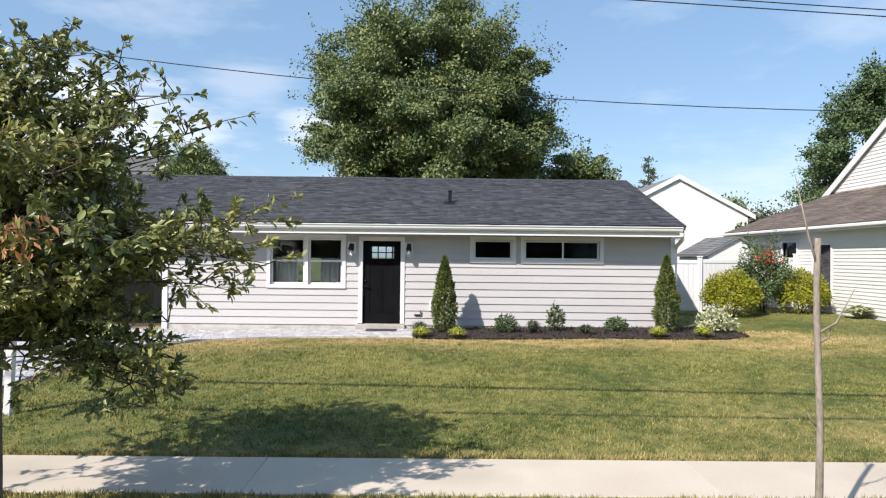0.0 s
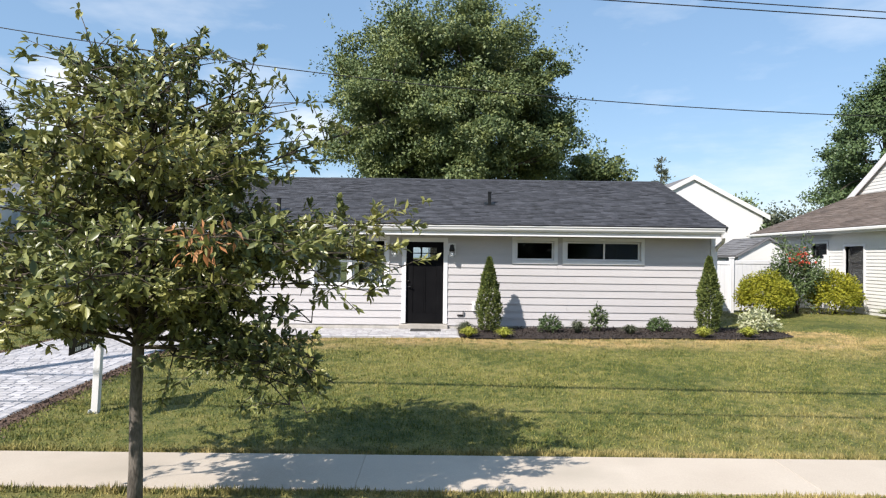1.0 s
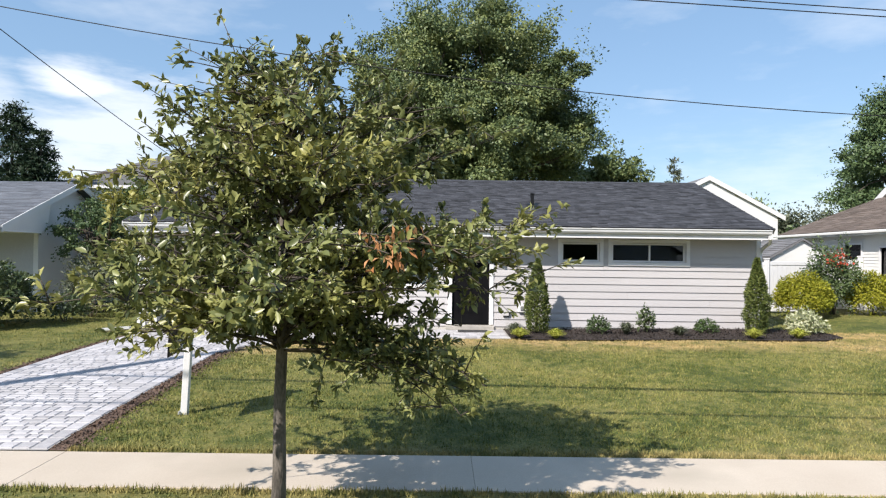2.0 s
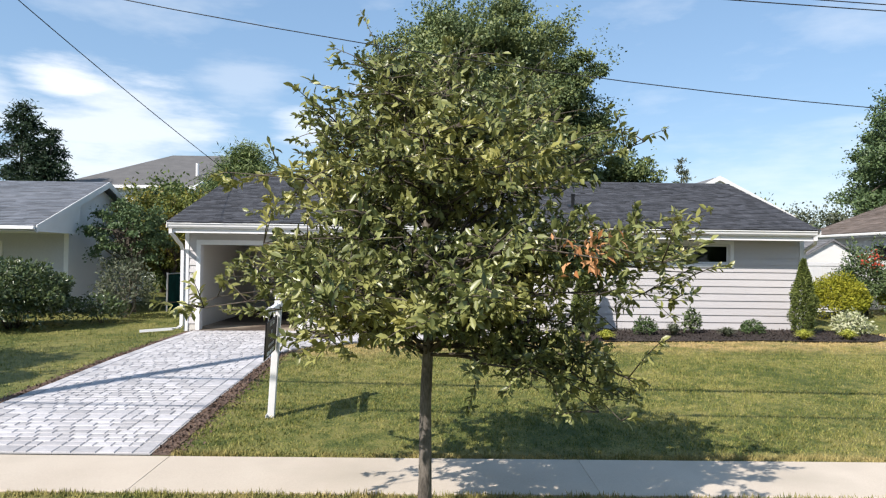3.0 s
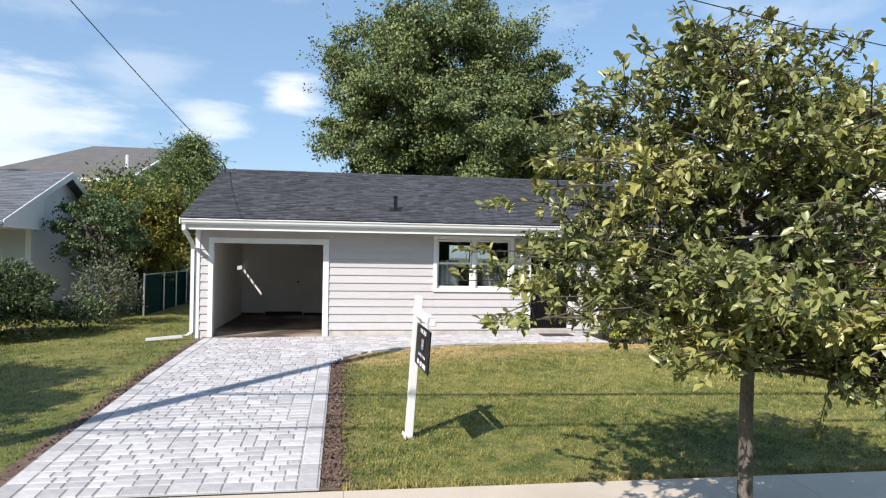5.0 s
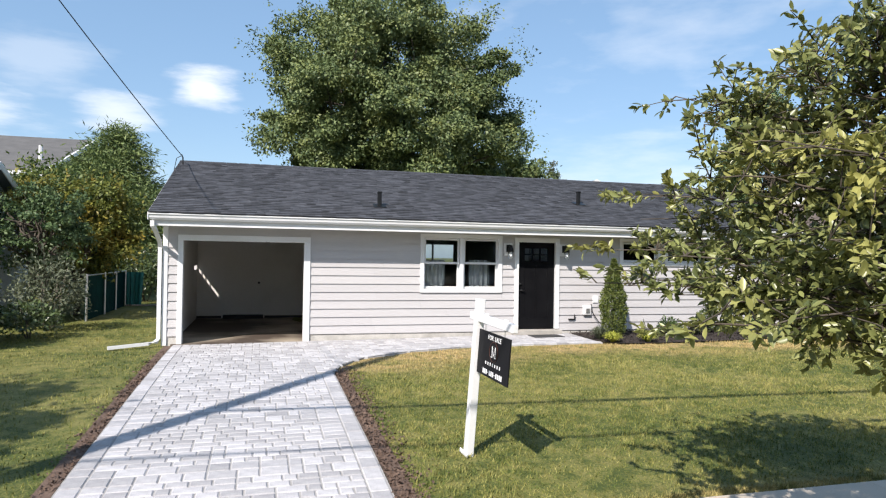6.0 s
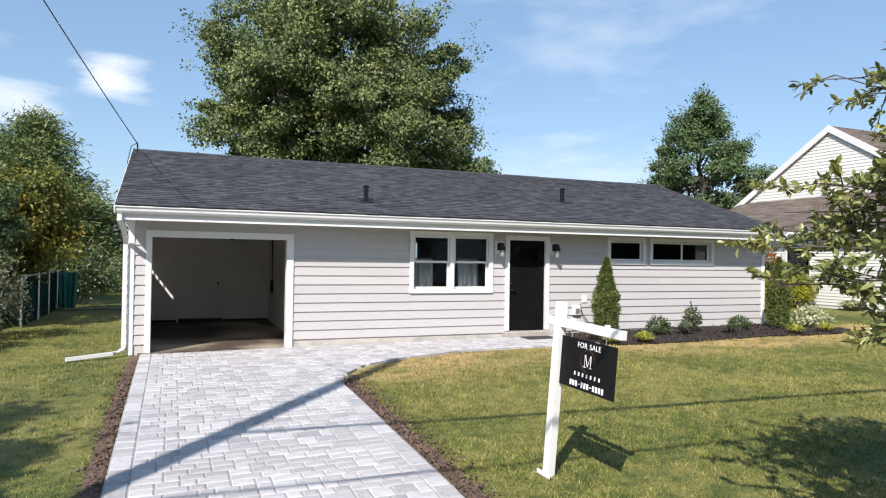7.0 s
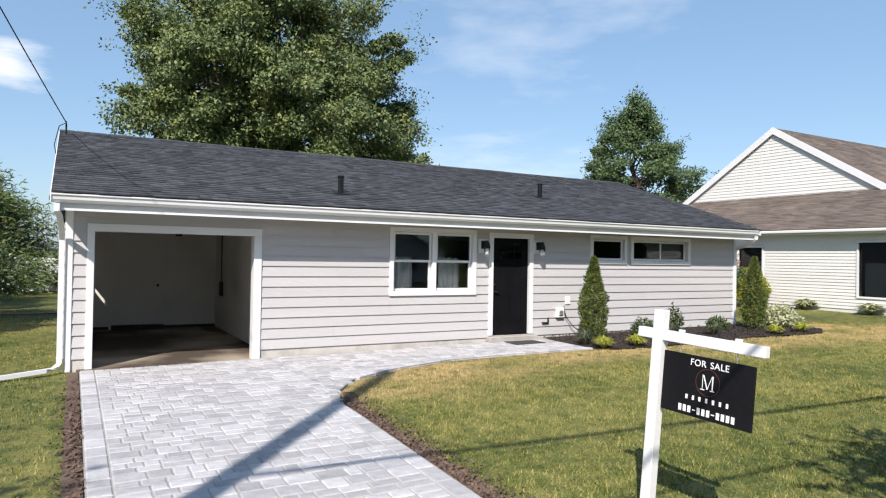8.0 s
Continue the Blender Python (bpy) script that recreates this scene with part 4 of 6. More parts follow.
# Unseen blind, added to narrow the sunlight to a thin streak.
hpart("blind", boxes((GX0 - 0.018, a + 0.002, lo + 0.115, GX0 - 0.006, b - 0.002, hi - 0.002)), M["garage_white"], side_window, "drawn white blind added to leave a slot for the sun")
hpart("garage_wall", boxes((GX1, WALL_Y + 0.172, 0.593, GX1 + 0.02, GY1, 2.95)), M["garage_white"], house, "white painted garage wall")
hpart("garage_wall", boxes((GX0 - 0.02, GY1 + 0.002, 0.60, GX1 + 0.02, GY1 + 0.03, 2.95)), M["garage_white"], house, "white painted garage wall")
hpart("garage_wall", boxes((GX0, WALL_Y + 0.165, z1 - 0.06, GX1, WALL_Y + 0.18, 2.95)), M["garage_white"], house)
hpart("garage_ceiling", boxes((GX0 - 0.02, WALL_Y + 0.17, 2.952, GX1 + 0.02, GY1 + 0.03, 2.98)), M["garage_white"], house, "white garage ceiling")
gd = hpart("garage_back_door", boxes((-8.82, GY1 - 0.04, 0.70, -7.78, GY1 - 0.002, 2.74), bevel=0.004), M["garage_white"], house, "white flush door at the back of the garage")
bm = bmesh.new()
tube(bm, ((-7.86, GY1 - 0.04, 1.64), (-7.86, GY1 - 0.07, 1.64), (-7.86, GY1 - 0.085, 1.64), (-7.86, GY1 - 0.115, 1.64)), (0.02, 0.014, 0.034, 0.02), 10)
hpart("knob", bm, M["dark_metal"], gd, "dark door knob", True)
hpart("door_trim", boxes((-7.775, GY1 - 0.022, 0.593, -7.70, GY1 + 0.001, 2.80), (-8.90, GY1 - 0.022, 0.593, -8.825, GY1 + 0.001, 2.80), (-8.825, GY1 - 0.022, 2.745, -7.775, GY1 + 0.001, 2.80)), M["garage_white"], gd)
hpart("step", boxes((-8.86, GY1 - 0.28, 0.593, -7.72, GY1 - 0.045, 0.695), bevel=0.008), M["rubber"], house, "low black step at the back door")
for r in ((GX0 + 0.001, GY1 - 0.014, 0.593, -8.91, GY1 - 0.001, 0.66), (-7.69, GY1 - 0.014, 0.593, GX1 - 0.001, GY1 - 0.001, 0.66)):
    hpart("baseboard", boxes(r), M["rubber"], house, "dark base strip")
bm = bmesh.new()
tube(bm, ((GX1 - 0.03, GY1 - 0.9, 2.9), (GX1 - 0.03, GY1 - 0.9, 1.75)), 0.014, 6)
box(bm, GX1 - 0.07, GY1 - 0.99, 1.42, GX1 - 0.002, GY1 - 0.83, 1.76)
hpart("switch_box", bm, M["dark_metal"], house, "dark conduit and box on the garage wall")
hpart("opener_lamp", boxes((-7.72, 20.4, 2.80, -7.58, 20.54, 2.951), bevel=0.02), M["dark_metal"], house, "small dark ceiling fitting")

# closed rooms behind the windows
for r in ((GX1 + 0.03, WALL_Y + 0.17, 0.60, GX1 + 0.06, BACK_Y - 0.17, 3.05), (RIGHT_X - 0.2, WALL_Y + 0.17, 0.60, RIGHT_X - 0.17, BACK_Y - 0.17, 3.05), (0.2, WALL_Y + 0.17, 0.62, 0.3, 21.0, 3.05)):
    hpart("room_wall", boxes(r), M["room"], house)
hpart("room_ceiling", boxes((GX1 + 0.03, WALL_Y + 0.165, 3.052, RIGHT_X - 0.17, BACK_Y - 0.165, 3.075)), M["room"], house)
hpart("room_floor", boxes((GX1 + 0.06, WALL_Y + 0.172, 0.55, RIGHT_X - 0.2, BACK_Y - 0.17, 0.6)), M["floorboards"], house)
for a, b, c, d in REAR:
    w = hpart("window", boxes((a, BACK_Y - 0.10, c, a + 0.06, BACK_Y - 0.05, d), (b - 0.06, BACK_Y - 0.10, c, b, BACK_Y - 0.05, d), (a + 0.06, BACK_Y - 0.10, d - 0.06, b - 0.06, BACK_Y - 0.05, d), (a + 0.06, BACK_Y - 0.10, c, b - 0.06, BACK_Y - 0.05, c + 0.06), ((a + b) / 2 - 0.03, BACK_Y - 0.10, c + 0.06, (a + b) / 2 + 0.03, BACK_Y - 0.05, d - 0.06)), M["white"], house, "white rear window")
    p = hpart("pane", boxes((a + 0.055, BACK_Y - 0.08, c + 0.055, b - 0.055, BACK_Y - 0.074, d - 0.055)), M["clear_glass"], w)
    p.visible_shadow = False

# ---------------------------------------------------------------- trees


def limb_path(a, b, rng, sag=0.1, n=6):
    a, b = Vector(a), Vector(b)
    d = (b - a).length
    return [a.lerp(b, i / n) + Vector((rng.normal(0, sag * 0.12), rng.normal(0, sag * 0.12), 0.18 * sag * math.sin(math.pi * i / n))) * d * (0 if i in (0, n) else 1) for i in range(n + 1)]


def crown_tree(name, base, height, trunk_r, crown, clumps, per, leaf, material, bark, label, seed, category="tree", clump_r=(0.7, 1.3), width=0.55, fork=0.25, lobes=0.25, flat=0.8, hollow=0.4, taper=0.0):
    """A broad tree: crown = (centre x, y, z, half-widths x, y, z), filled with clumps of leaves, denser outside."""
    rng = np.random.default_rng(seed)
    t = thing(name, base, label, category)
    cx, cy, cz, rx, ry, rz = crown
    centres = []
    k = 0
    while len(centres) < clumps and k < clumps * 30:
        k += 1
        d = rng.normal(size=3)
        d /= np.linalg.norm(d)
        r = rng.uniform(0.35, 1.0) ** 0.5
        bulge = 1 + lobes * noise.noise((d[0] * 2.1 + seed, d[1] * 2.1, d[2] * 2.1))
        q = np.array((d[0] * rx, d[1] * ry, d[2] * rz)) * r * bulge
        q[:2] *= 1 - taper * max(0.0, q[2] / rz)
        if q[2] < -rz * 0.9:
            continue
        centres.append(q + (cx, cy, cz))
    pts, outs = [], []
    for c in centres:
        p, d = shell(rng, per, c, rng.uniform(*clump_r), flat, hollow)
        pts.append(p)
        outs.append(d)
    for i in rng.integers(0, len(centres), clumps * 2):
        # a loose spray that stands out beyond the clump
        d = centres[i] - np.array((cx, cy, cz)) + rng.normal(0, 0.35 * rx, 3)
        d /= np.linalg.norm(d)
        n = max(8, per // 12)
        f = rng.random(n)[:, None] * clump_r[1] * rng.uniform(0.8, 1.5)
        pts.append(centres[i] + d * f + rng.normal(0, 0.16 * clump_r[1], (n, 3)) * (1, 1, 0.6))
        outs.append(np.tile(d, (n, 1)))
    pts, outs = np.concatenate(pts) - np.array(base), np.concatenate(outs)
    ob = leaves("crown", pts, rng.uniform(0.6, 1.2, len(pts)) * leaf, width, material, t, rng, outs * 0.6, 0.2, 0.45, facing=2.6, plain=True)
    bm = bmesh.new()
    top = Vector((cx - base[0], cy - base[1], cz - base[2] + rz * 0.5))
    tp = limb_path((0, 0, -0.1), top, rng, 0.25, 8)
    tube(bm, tp, [trunk_r * (1 - 0.85 * i / 8) for i in range(9)], 10)
    part("trunk", bm, bark, t, smooth=True)
    order = rng.permutation(len(centres))[: min(len(centres), 46)]
    for i in order:
        c = Vector(centres[i] - np.array(base))
        f = rng.uniform(fork, 0.8)
        j = int(f * 8)
        s = tp[j]
        r = trunk_r * (1 - 0.85 * j / 8) * 0.45
        bm = bmesh.new()
        tube(bm, limb_path(s, c, rng, 0.5, 5), [r * (1 - 0.85 * q / 5) + 0.012 for q in range(6)], 6)
        part("limb", bm, bark, t, smooth=True)
    return t


def shrub(name, x, y, radius, height, per, leaf, material, label, seed, category="shrub", width=0.5, stems=6, lobes=0.3, group="", stem_mat=None, upright=0.35):
    """A bush on the ground: leaves in the outer part of a lumpy mound, with stems inside."""
    rng = np.random.default_rng(seed)
    z = ground(x, y)
    t = thing(name, (x, y, z), label, category, group)
    d = rng.normal(size=(per, 3))
    d[:, 2] = np.abs(d[:, 2]) - 0.35
    d /= np.linalg.norm(d, axis=1)[:, None]
    b = np.array([1 + lobes * noise.noise((q[0] * 2.4 + seed, q[1] * 2.4, q[2] * 2.4)) for q in d])
    r = (0.45 + 0.55 * rng.random(per) ** 0.6) * b
    p = d * r[:, None] * np.array((radius, radius, height * 0.62))
    p[:, 2] += height * 0.42
    p[:, 2] = np.maximum(p[:, 2], 0.03)
    leaves("crown", p, rng.uniform(0.6, 1.25, per) * leaf, width, material, t, rng, d, 0.0, upright, facing=1.4)
    bm = bmesh.new()
    for _ in range(stems):
        a = rng.uniform(0, 6.283)
        e = (math.cos(a) * radius * 0.55, math.sin(a) * radius * 0.55, height * rng.uniform(0.55, 0.85))
        tube(bm, limb_path((e[0] * 0.12, e[1] * 0.12, -0.03), e, rng, 0.4, 4), [0.014, 0.012, 0.01, 0.008, 0.005], 5)
    part("stems", bm, stem_mat or M["bark_dark"], t, smooth=True, kind="stuff")
    return t


def conifer(name, base, height, radius, material, label, seed, layers=16, gaps=0.25, dense=1.0, needle=0.0, slim=0.35):
    rng = np.random.default_rng(seed)
    t = thing(name, base, label, "tree")
    bm = bmesh.new()
    tube(bm, ((0, 0, -0.1), (0, 0, height * 0.5), (0, 0, height)), (height * 0.018, height * 0.011, 0.015), 8)
    part("trunk", bm, M["bark_dark"], t, smooth=True)
    bm = bmesh.new()
    pts, outs = [], []
    for i in range(layers):
        f = (i + 0.5) / layers
        zc = height * (0.08 + 0.9 * f)
        rr = radius * (1 - f) ** 0.8 + 0.12
        for k in range(int(5 + 6 * (1 - f))):
            if rng.random() < gaps:
                continue
            a = rng.uniform(0, 6.283)
            ln = rr * rng.uniform(0.65, 1.15)
            tip = np.array((math.cos(a) * ln, math.sin(a) * ln, zc - ln * 0.08 + rng.normal(0, 0.1)))
            tube(bm, ((0, 0, zc), tuple(tip * (0.5, 0.5, 1) + (0, 0, 0.03)), tuple(tip)), (0.03, 0.02, 0.008), 5)
            n = int((110 * ln / radius + 20) * dense)
            s = rng.random(n) ** 0.7
            p = np.array((0, 0, zc)) * (1 - s[:, None]) + tip * s[:, None] + rng.normal(0, 0.06 * radius, (n, 3)) * (1, 1, 0.6)
            pts.append(p)
            outs.append(np.tile(tip - (0, 0, zc), (n, 1)) / ln)
    part("limbs", bm, M["bark_dark"], t, kind="stuff")
    pts, outs = np.concatenate(pts), np.concatenate(outs)
    leaves("crown", pts, rng.uniform(0.6, 1.3, len(pts)) * (needle or 0.085 * radius + 0.12), slim, material, t, rng, outs, 0.1, plain=True)
    return t


crown_tree("maple_tree", (-1.4, 40.0, 0.6), 17, 0.42, (-0.9, 40.0, 10.7, 7.1, 6.4, 6.7), 430, 640, 0.20, M["leaf_maple"], M["bark_dark"], "large full-crowned green maple behind the house", 5, clump_r=(0.65, 1.5), lobes=0.4, flat=0.5, hollow=0.5)
crown_tree("maple_tree", (27.2, 41.4, 0.6), 14, 0.3, (27.3, 41.4, 8.9, 4.2, 4.3, 6.1), 230, 260, 0.22, M["leaf_deep"], M["bark_dark"], "tall green tree behind the neighbouring house", 7, clump_r=(0.5, 1.1), flat=0.5, taper=0.75, lobes=0.4)


def street_tree():
    """The young tree on the verge: straight pale-scarred trunk, layers of limbs, long pointed leaves."""
    rng = np.random.default_rng(21)
    bx, by = -3.54, 5.33
    bz = ground(bx, by)
    t = thing("street_tree", (bx, by, bz), "young broad-leaved street tree with pointed green leaves and slim trunk", "tree")
    H = 4.05
    trunk = [Vector((0, 0, -0.06)), Vector((0.005, 0.01, 0.5)), Vector((0.0, 0.0, 1.1)), Vector((0.02, 0, 1.7)), Vector((0.0, 0.03, 2.4)), Vector((-0.02, 0.16, 3.1)), Vector((0.0, 0.32, 3.7)), Vector((0.03, 0.42, H))]
    bm = bmesh.new()
    tube(bm, trunk, (0.070, 0.056, 0.049, 0.045, 0.036, 0.026, 0.016, 0.006), 12)
    part("trunk", bm, M["bark"], t, smooth=True)

    def reach(h, a):
        """How far the crown goes out at height h above the base, on bearing a."""
        prof = float(np.interp(h, (1.05, 1.35, 1.6, 2.05, 2.5, 3.0, 3.45, 3.75, 4.0, 4.2), (0.5, 1.0, 1.35, 1.8, 1.7, 1.2, 0.92, 0.62, 0.3, 0.1)))
        return prof * (1 + 0.22 * math.sin(2 * a + 1.2 + h) + 0.12 * math.sin(5 * a + 3 * h))

    pts, outs = [], []
    n_limb = 84
    ends = []
    for i in range(n_limb):
        h1 = float(rng.choice((1.78, 1.95, 2.15, 2.4, 2.65, 2.9, 3.2, 3.5, 3.8), p=(0.09, 0.16, 0.17, 0.13, 0.12, 0.11, 0.09, 0.08, 0.05))) + rng.normal(0, 0.09)
        a = i * 2.399 + rng.normal(0, 0.25)
        h0 = max(1.5, h1 - rng.uniform(0.15, 0.6))
        r = max(0.2, reach(min(h1, 4.1), a)) * rng.uniform(0.72, 1.08)
        if h1 < 2.25:
            r *= 1 - 0.45 * max(0.0, math.cos(a))
        ends.append((h0, Vector((math.cos(a) * r, math.sin(a) * r, h1))))
    ends += [(1.5, Vector((1.35, -0.35, 1.12))), (1.55, Vector((1.25, -0.1, 1.3))), (1.6, Vector((1.5, -0.3, 1.75))), (1.9, Vector((1.95, 0.0, 2.35))), (1.9, Vector((2.2, -0.1, 2.2))), (2.0, Vector((1.9, 0.2, 2.55))), (2.0, Vector((2.15, -0.5, 2.5))), (3.2, Vector((0.25, 0.0, 3.92))), (3.3, Vector((-0.2, 0.0, 3.95))), (1.5, Vector((1.62, -0.3, 1.2))), (1.55, Vector((1.5, -0.15, 1.45))), (1.7, Vector((1.95, -0.3, 2.0))), (1.7, Vector((1.85, -0.6, 2.3))), (1.5, Vector((1.5, -0.45, 1.08))),  (1.55, Vector((1.7, -0.4, 1.3))), (1.9, Vector((1.5, -0.1, 2.15))), (1.7, Vector((-1.7, -0.4, 1.9))), (2.6, Vector((-1.35, 0.4, 3.0))), (2.8, Vector((-1.2, 0.5, 3.2))), (2.4, Vector((-1.5, -0.5, 2.9))), (2.8, Vector((1.1, -0.3, 3.5))), (2.6, Vector((1.3, 0.2, 3.25))), (3.1, Vector((0.5, -0.1, 3.85))), (3.1, Vector((-0.45, 0.1, 3.78))),
             (2.7, Vector((1.25, -0.1, 3.45))), (2.8, Vector((1.15, 0.3, 3.6))), (2.9, Vector((0.85, -0.2, 3.75))), (2.4, Vector((1.2, 0.4, 3.1))), (2.2, Vector((1.1, -0.6, 3.15))), (2.3, Vector((1.75, -0.4, 3.2))), (2.9, Vector((-0.9, -0.2, 3.4))), (3.0, Vector((-0.7, 0.3, 3.55))), (2.5, Vector((0.5, -0.8, 2.9))), (2.6, Vector((-0.5, -0.8, 3.0))),
             (2.6, Vector((-1.15, 0.5, 3.2))), (2.7, Vector((-0.9, 0.7, 3.35))), (2.2, Vector((-1.4, 1.3, 2.75))), (2.1, Vector((-1.2, 1.5, 2.6))), (2.0, Vector((-1.0, 1.7, 2.4))),
             (2.7, Vector((-1.05, 0.75, 3.45))), (2.6, Vector((-1.1, 0.9, 3.5))), (2.6, Vector((-0.8, 0.9, 3.45)))]
    # the upper crown leans away from the street
    def lean(z):
        return max(0.0, z - 2.4) * 0.30

    for h0, e in ends:
        e = e + Vector((0, lean(e.z), lean(e.z) * 0.28))
        bm = bmesh.new()
        s = Vector((0, lean(h0) * 0.9, h0))
        path = limb_path(s, e, rng, 0.5, 6)
        tube(bm, path, [0.014 * (1 - 0.75 * q / 6) for q in range(7)], 6)
        for _ in range(18):
            f = rng.uniform(0.3, 1.0)
            q = path[min(6, int(f * 6 + 0.5))]
            tip = q + Vector((rng.normal(0, 0.20), rng.normal(0, 0.20), rng.normal(0.04, 0.13)))
            tube(bm, (q, q.lerp(tip, 0.5) + Vector((0, 0, 0.02)), tip), (0.006, 0.004, 0.0025), 4)
            n = int(rng.integers(15, 25) * (1.0 if tip.z < 3.1 else 0.7))
            for k in range(n):
                g = rng.uniform(0.1, 1.0) ** 0.6
                pts.append(q.lerp(tip, g) + Vector(rng.normal(0, 0.012, 3)))
                w = tip - q
                outs.append(np.array((w.x, w.y, w.z)) / (w.length + 1e-6) * 0.8 + np.array((q.x, q.y, 0.2)) * 0.35)
        part("limb", bm, M["bark_dark"], t, smooth=True)
    p, o = np.array(pts), np.array(outs)
    dead = (np.linalg.norm(p - np.array((1.02, -1.38, 2.37)), axis=1) < 0.16)
    leaves("crown", p[~dead], rng.uniform(0.048, 0.100, (~dead).sum()), 0.44, M["leaf_street"], t, rng, o[~dead], 0.15, 0.5, oval=True, facing=0.9)
    c = np.array((1.02, -1.38, 2.37)) + rng.normal(0, 0.08, (54, 3)) * (1.3, 0.9, 0.9)
    leaves("withered_spray", c, rng.uniform(0.055, 0.10, 54), 0.36, M["leaf_orange"], t, rng, None, 1.2)
    bm = bmesh.new()
    tube(bm, limb_path((0, 0, 2.2), (1.02, -1.38, 2.42), rng, 0.4, 5), [0.012, 0.01, 0.009, 0.007, 0.005, 0.003], 6)
    part("limb", bm, M["bark"], t)
    return t


street_tree()

# ---------------------------------------------------------------- the lot


def sapling():
    """A thin dead trunk with a sawn top and two bare shoots."""
    x, y = 3.02, 5.22
    t = thing("sapling", (x, y, ground(x, y)), "thin bare sapling trunk with a sawn-off top", "tree")
    bm = bmesh.new()
    hs = [0, 0.5, 1.0, 1.5, 1.9, 2.2, 2.5]
    tube(bm, [(0.012 * math.sin(2.3 * h), 0.01 * math.cos(3 * h), h - 0.05) for h in hs], (0.036, 0.029, 0.027, 0.026, 0.025, 0.024, 0.023), 10)
    part("trunk", bm, M["dead_wood"], t, smooth=True)
    for a, b, c in (((0, 0, 2.2), (-0.08, 0, 2.45), (-0.18, 0.02, 2.95)), ((0, 0, 1.7), (0.14, 0, 1.78), (0.30, 0.02, 2.05)), ((0, 0, 1.62), (0.09, 0.02, 1.66), (0.11, 0.02, 1.74)), ((0, 0, 0.95), (-0.06, 0, 1.02), (-0.08, 0, 1.06))):
        bm = bmesh.new()
        tube(bm, (a, b, c), (0.012, 0.008, 0.003), 6)
        part("twig", bm, M["dead_wood"], t, smooth=True)


sapling()


def yard_sign():
    """White post and arm with a black hanging board."""
    bx, by = -5.64, 8.76
    z = ground(bx, by)
    t = thing("sale_sign", (bx, by, z), "white post-and-arm yard sign with hanging black for-sale board", "sign")
    t.rotation_euler = Euler((radians(-3.05), radians(2.2), radians(-86.0)))
    h = 0.045
    part("post", boxes((-h, -h, -0.1, h, h, 1.69), bevel=0.006), M["white"], t)
    part("arm", boxes((-0.20, -0.03, 1.452, -h, 0.03, 1.534), (h, -0.03, 1.452, 0.90, 0.03, 1.534), bevel=0.005), M["white"], t)
    part("foot", boxes((-0.12, -0.06, 0.0, 0.10, -h, 0.05), bevel=0.01), M["white"], t)
    b = part("board", boxes((0.06, -0.008, 0.918, 0.828, 0.008, 1.380), bevel=0.002), M["sign"], t, "black board with white lettering")
    for x in (0.20, 0.68):
        part("bolt", boxes((x - 0.02, -0.018, 1.534, x + 0.02, 0.018, 1.556), bevel=0.003), M["white"], t)
        bm = bmesh.new()
        tube(bm, ((x, 0, 1.455), (x, 0, 1.36)), 0.005, 6)
        part("hanger", bm, M["steel"], t)

    def words(text, size, x, zz, name, width=None):
        for s in (-1, 1):
            c = bpy.data.curves.new(name, "FONT")
            c.body, c.size, c.align_x, c.align_y, c.extrude = text, size, "CENTER", "CENTER", 0.001
            c.materials.append(M["letter"])
            c.space_character = 1.08
            tmp = new("lettering_source", c)
            me = bpy.data.meshes.new_from_object(tmp.evaluated_get(bpy.context.evaluated_depsgraph_get()))
            bpy.data.objects.remove(tmp)
            ob = new(name, me)
            ob.parent = b
            ob.matrix_basis = pose(x, 0.0105 * s, zz, 90, 0, 0 if s < 0 else 180)
    words("FOR", 0.070, 0.372, 1.326, "lettering")
    words("SALE", 0.070, 0.552, 1.326, "lettering")
    for s in (-1, 1):
        y = 0.0105 * s
        bm = bmesh.new()
        cx, cz = 0.462, 1.195
        for x0, z0, x1, z1, w in ((-0.042, -0.055, -0.042, 0.055, 0.003), (0.042, -0.055, 0.042, 0.055, 0.006), (-0.036, 0.053, 0.0, -0.050, 0.006), (0.0, -0.050, 0.036, 0.053, 0.003)):
            tube(bm, ((cx + x0, y, cz + z0), (cx + x1, y, cz + z1)), w, 4)
        for xx in (-0.042, 0.042):
            box(bm, cx + xx - 0.019, y - 0.002, cz - 0.058, cx + xx + 0.019, y + 0.002, cz - 0.052)
        for v in bm.verts:
            v.co.y = y + (v.co.y - y) * 0.15
        part("emblem", bm, M["letter"], b, "white monogram emblem")
        bm = bmesh.new()
        tube(bm, [(cx + 0.10 * math.cos(k * math.pi / 16), y, cz + 0.10 * math.sin(k * math.pi / 16)) for k in range(33)], 0.0025, 4)
        part("emblem_ring", bm, M["copper"], b, "thin copper ring")
        for k in range(7):
            xx = cx + (k - 3) * 0.057
            part("lettering_bar", boxes((xx - 0.009, y - 0.001, 1.045, xx + 0.009, y + 0.001, 1.078)), M["letter"], b)
        for k in range(12):
            xx = cx + (k - 5.5) * 0.0405
            lo, hi = (0.966, 0.974) if k in (3, 7) else (0.945, 0.995)
            part("lettering_bar", boxes((xx - 0.013, y - 0.001, lo, xx + 0.013, y + 0.001, hi)), M["letter"], b)


yard_sign()

# plants of the bed


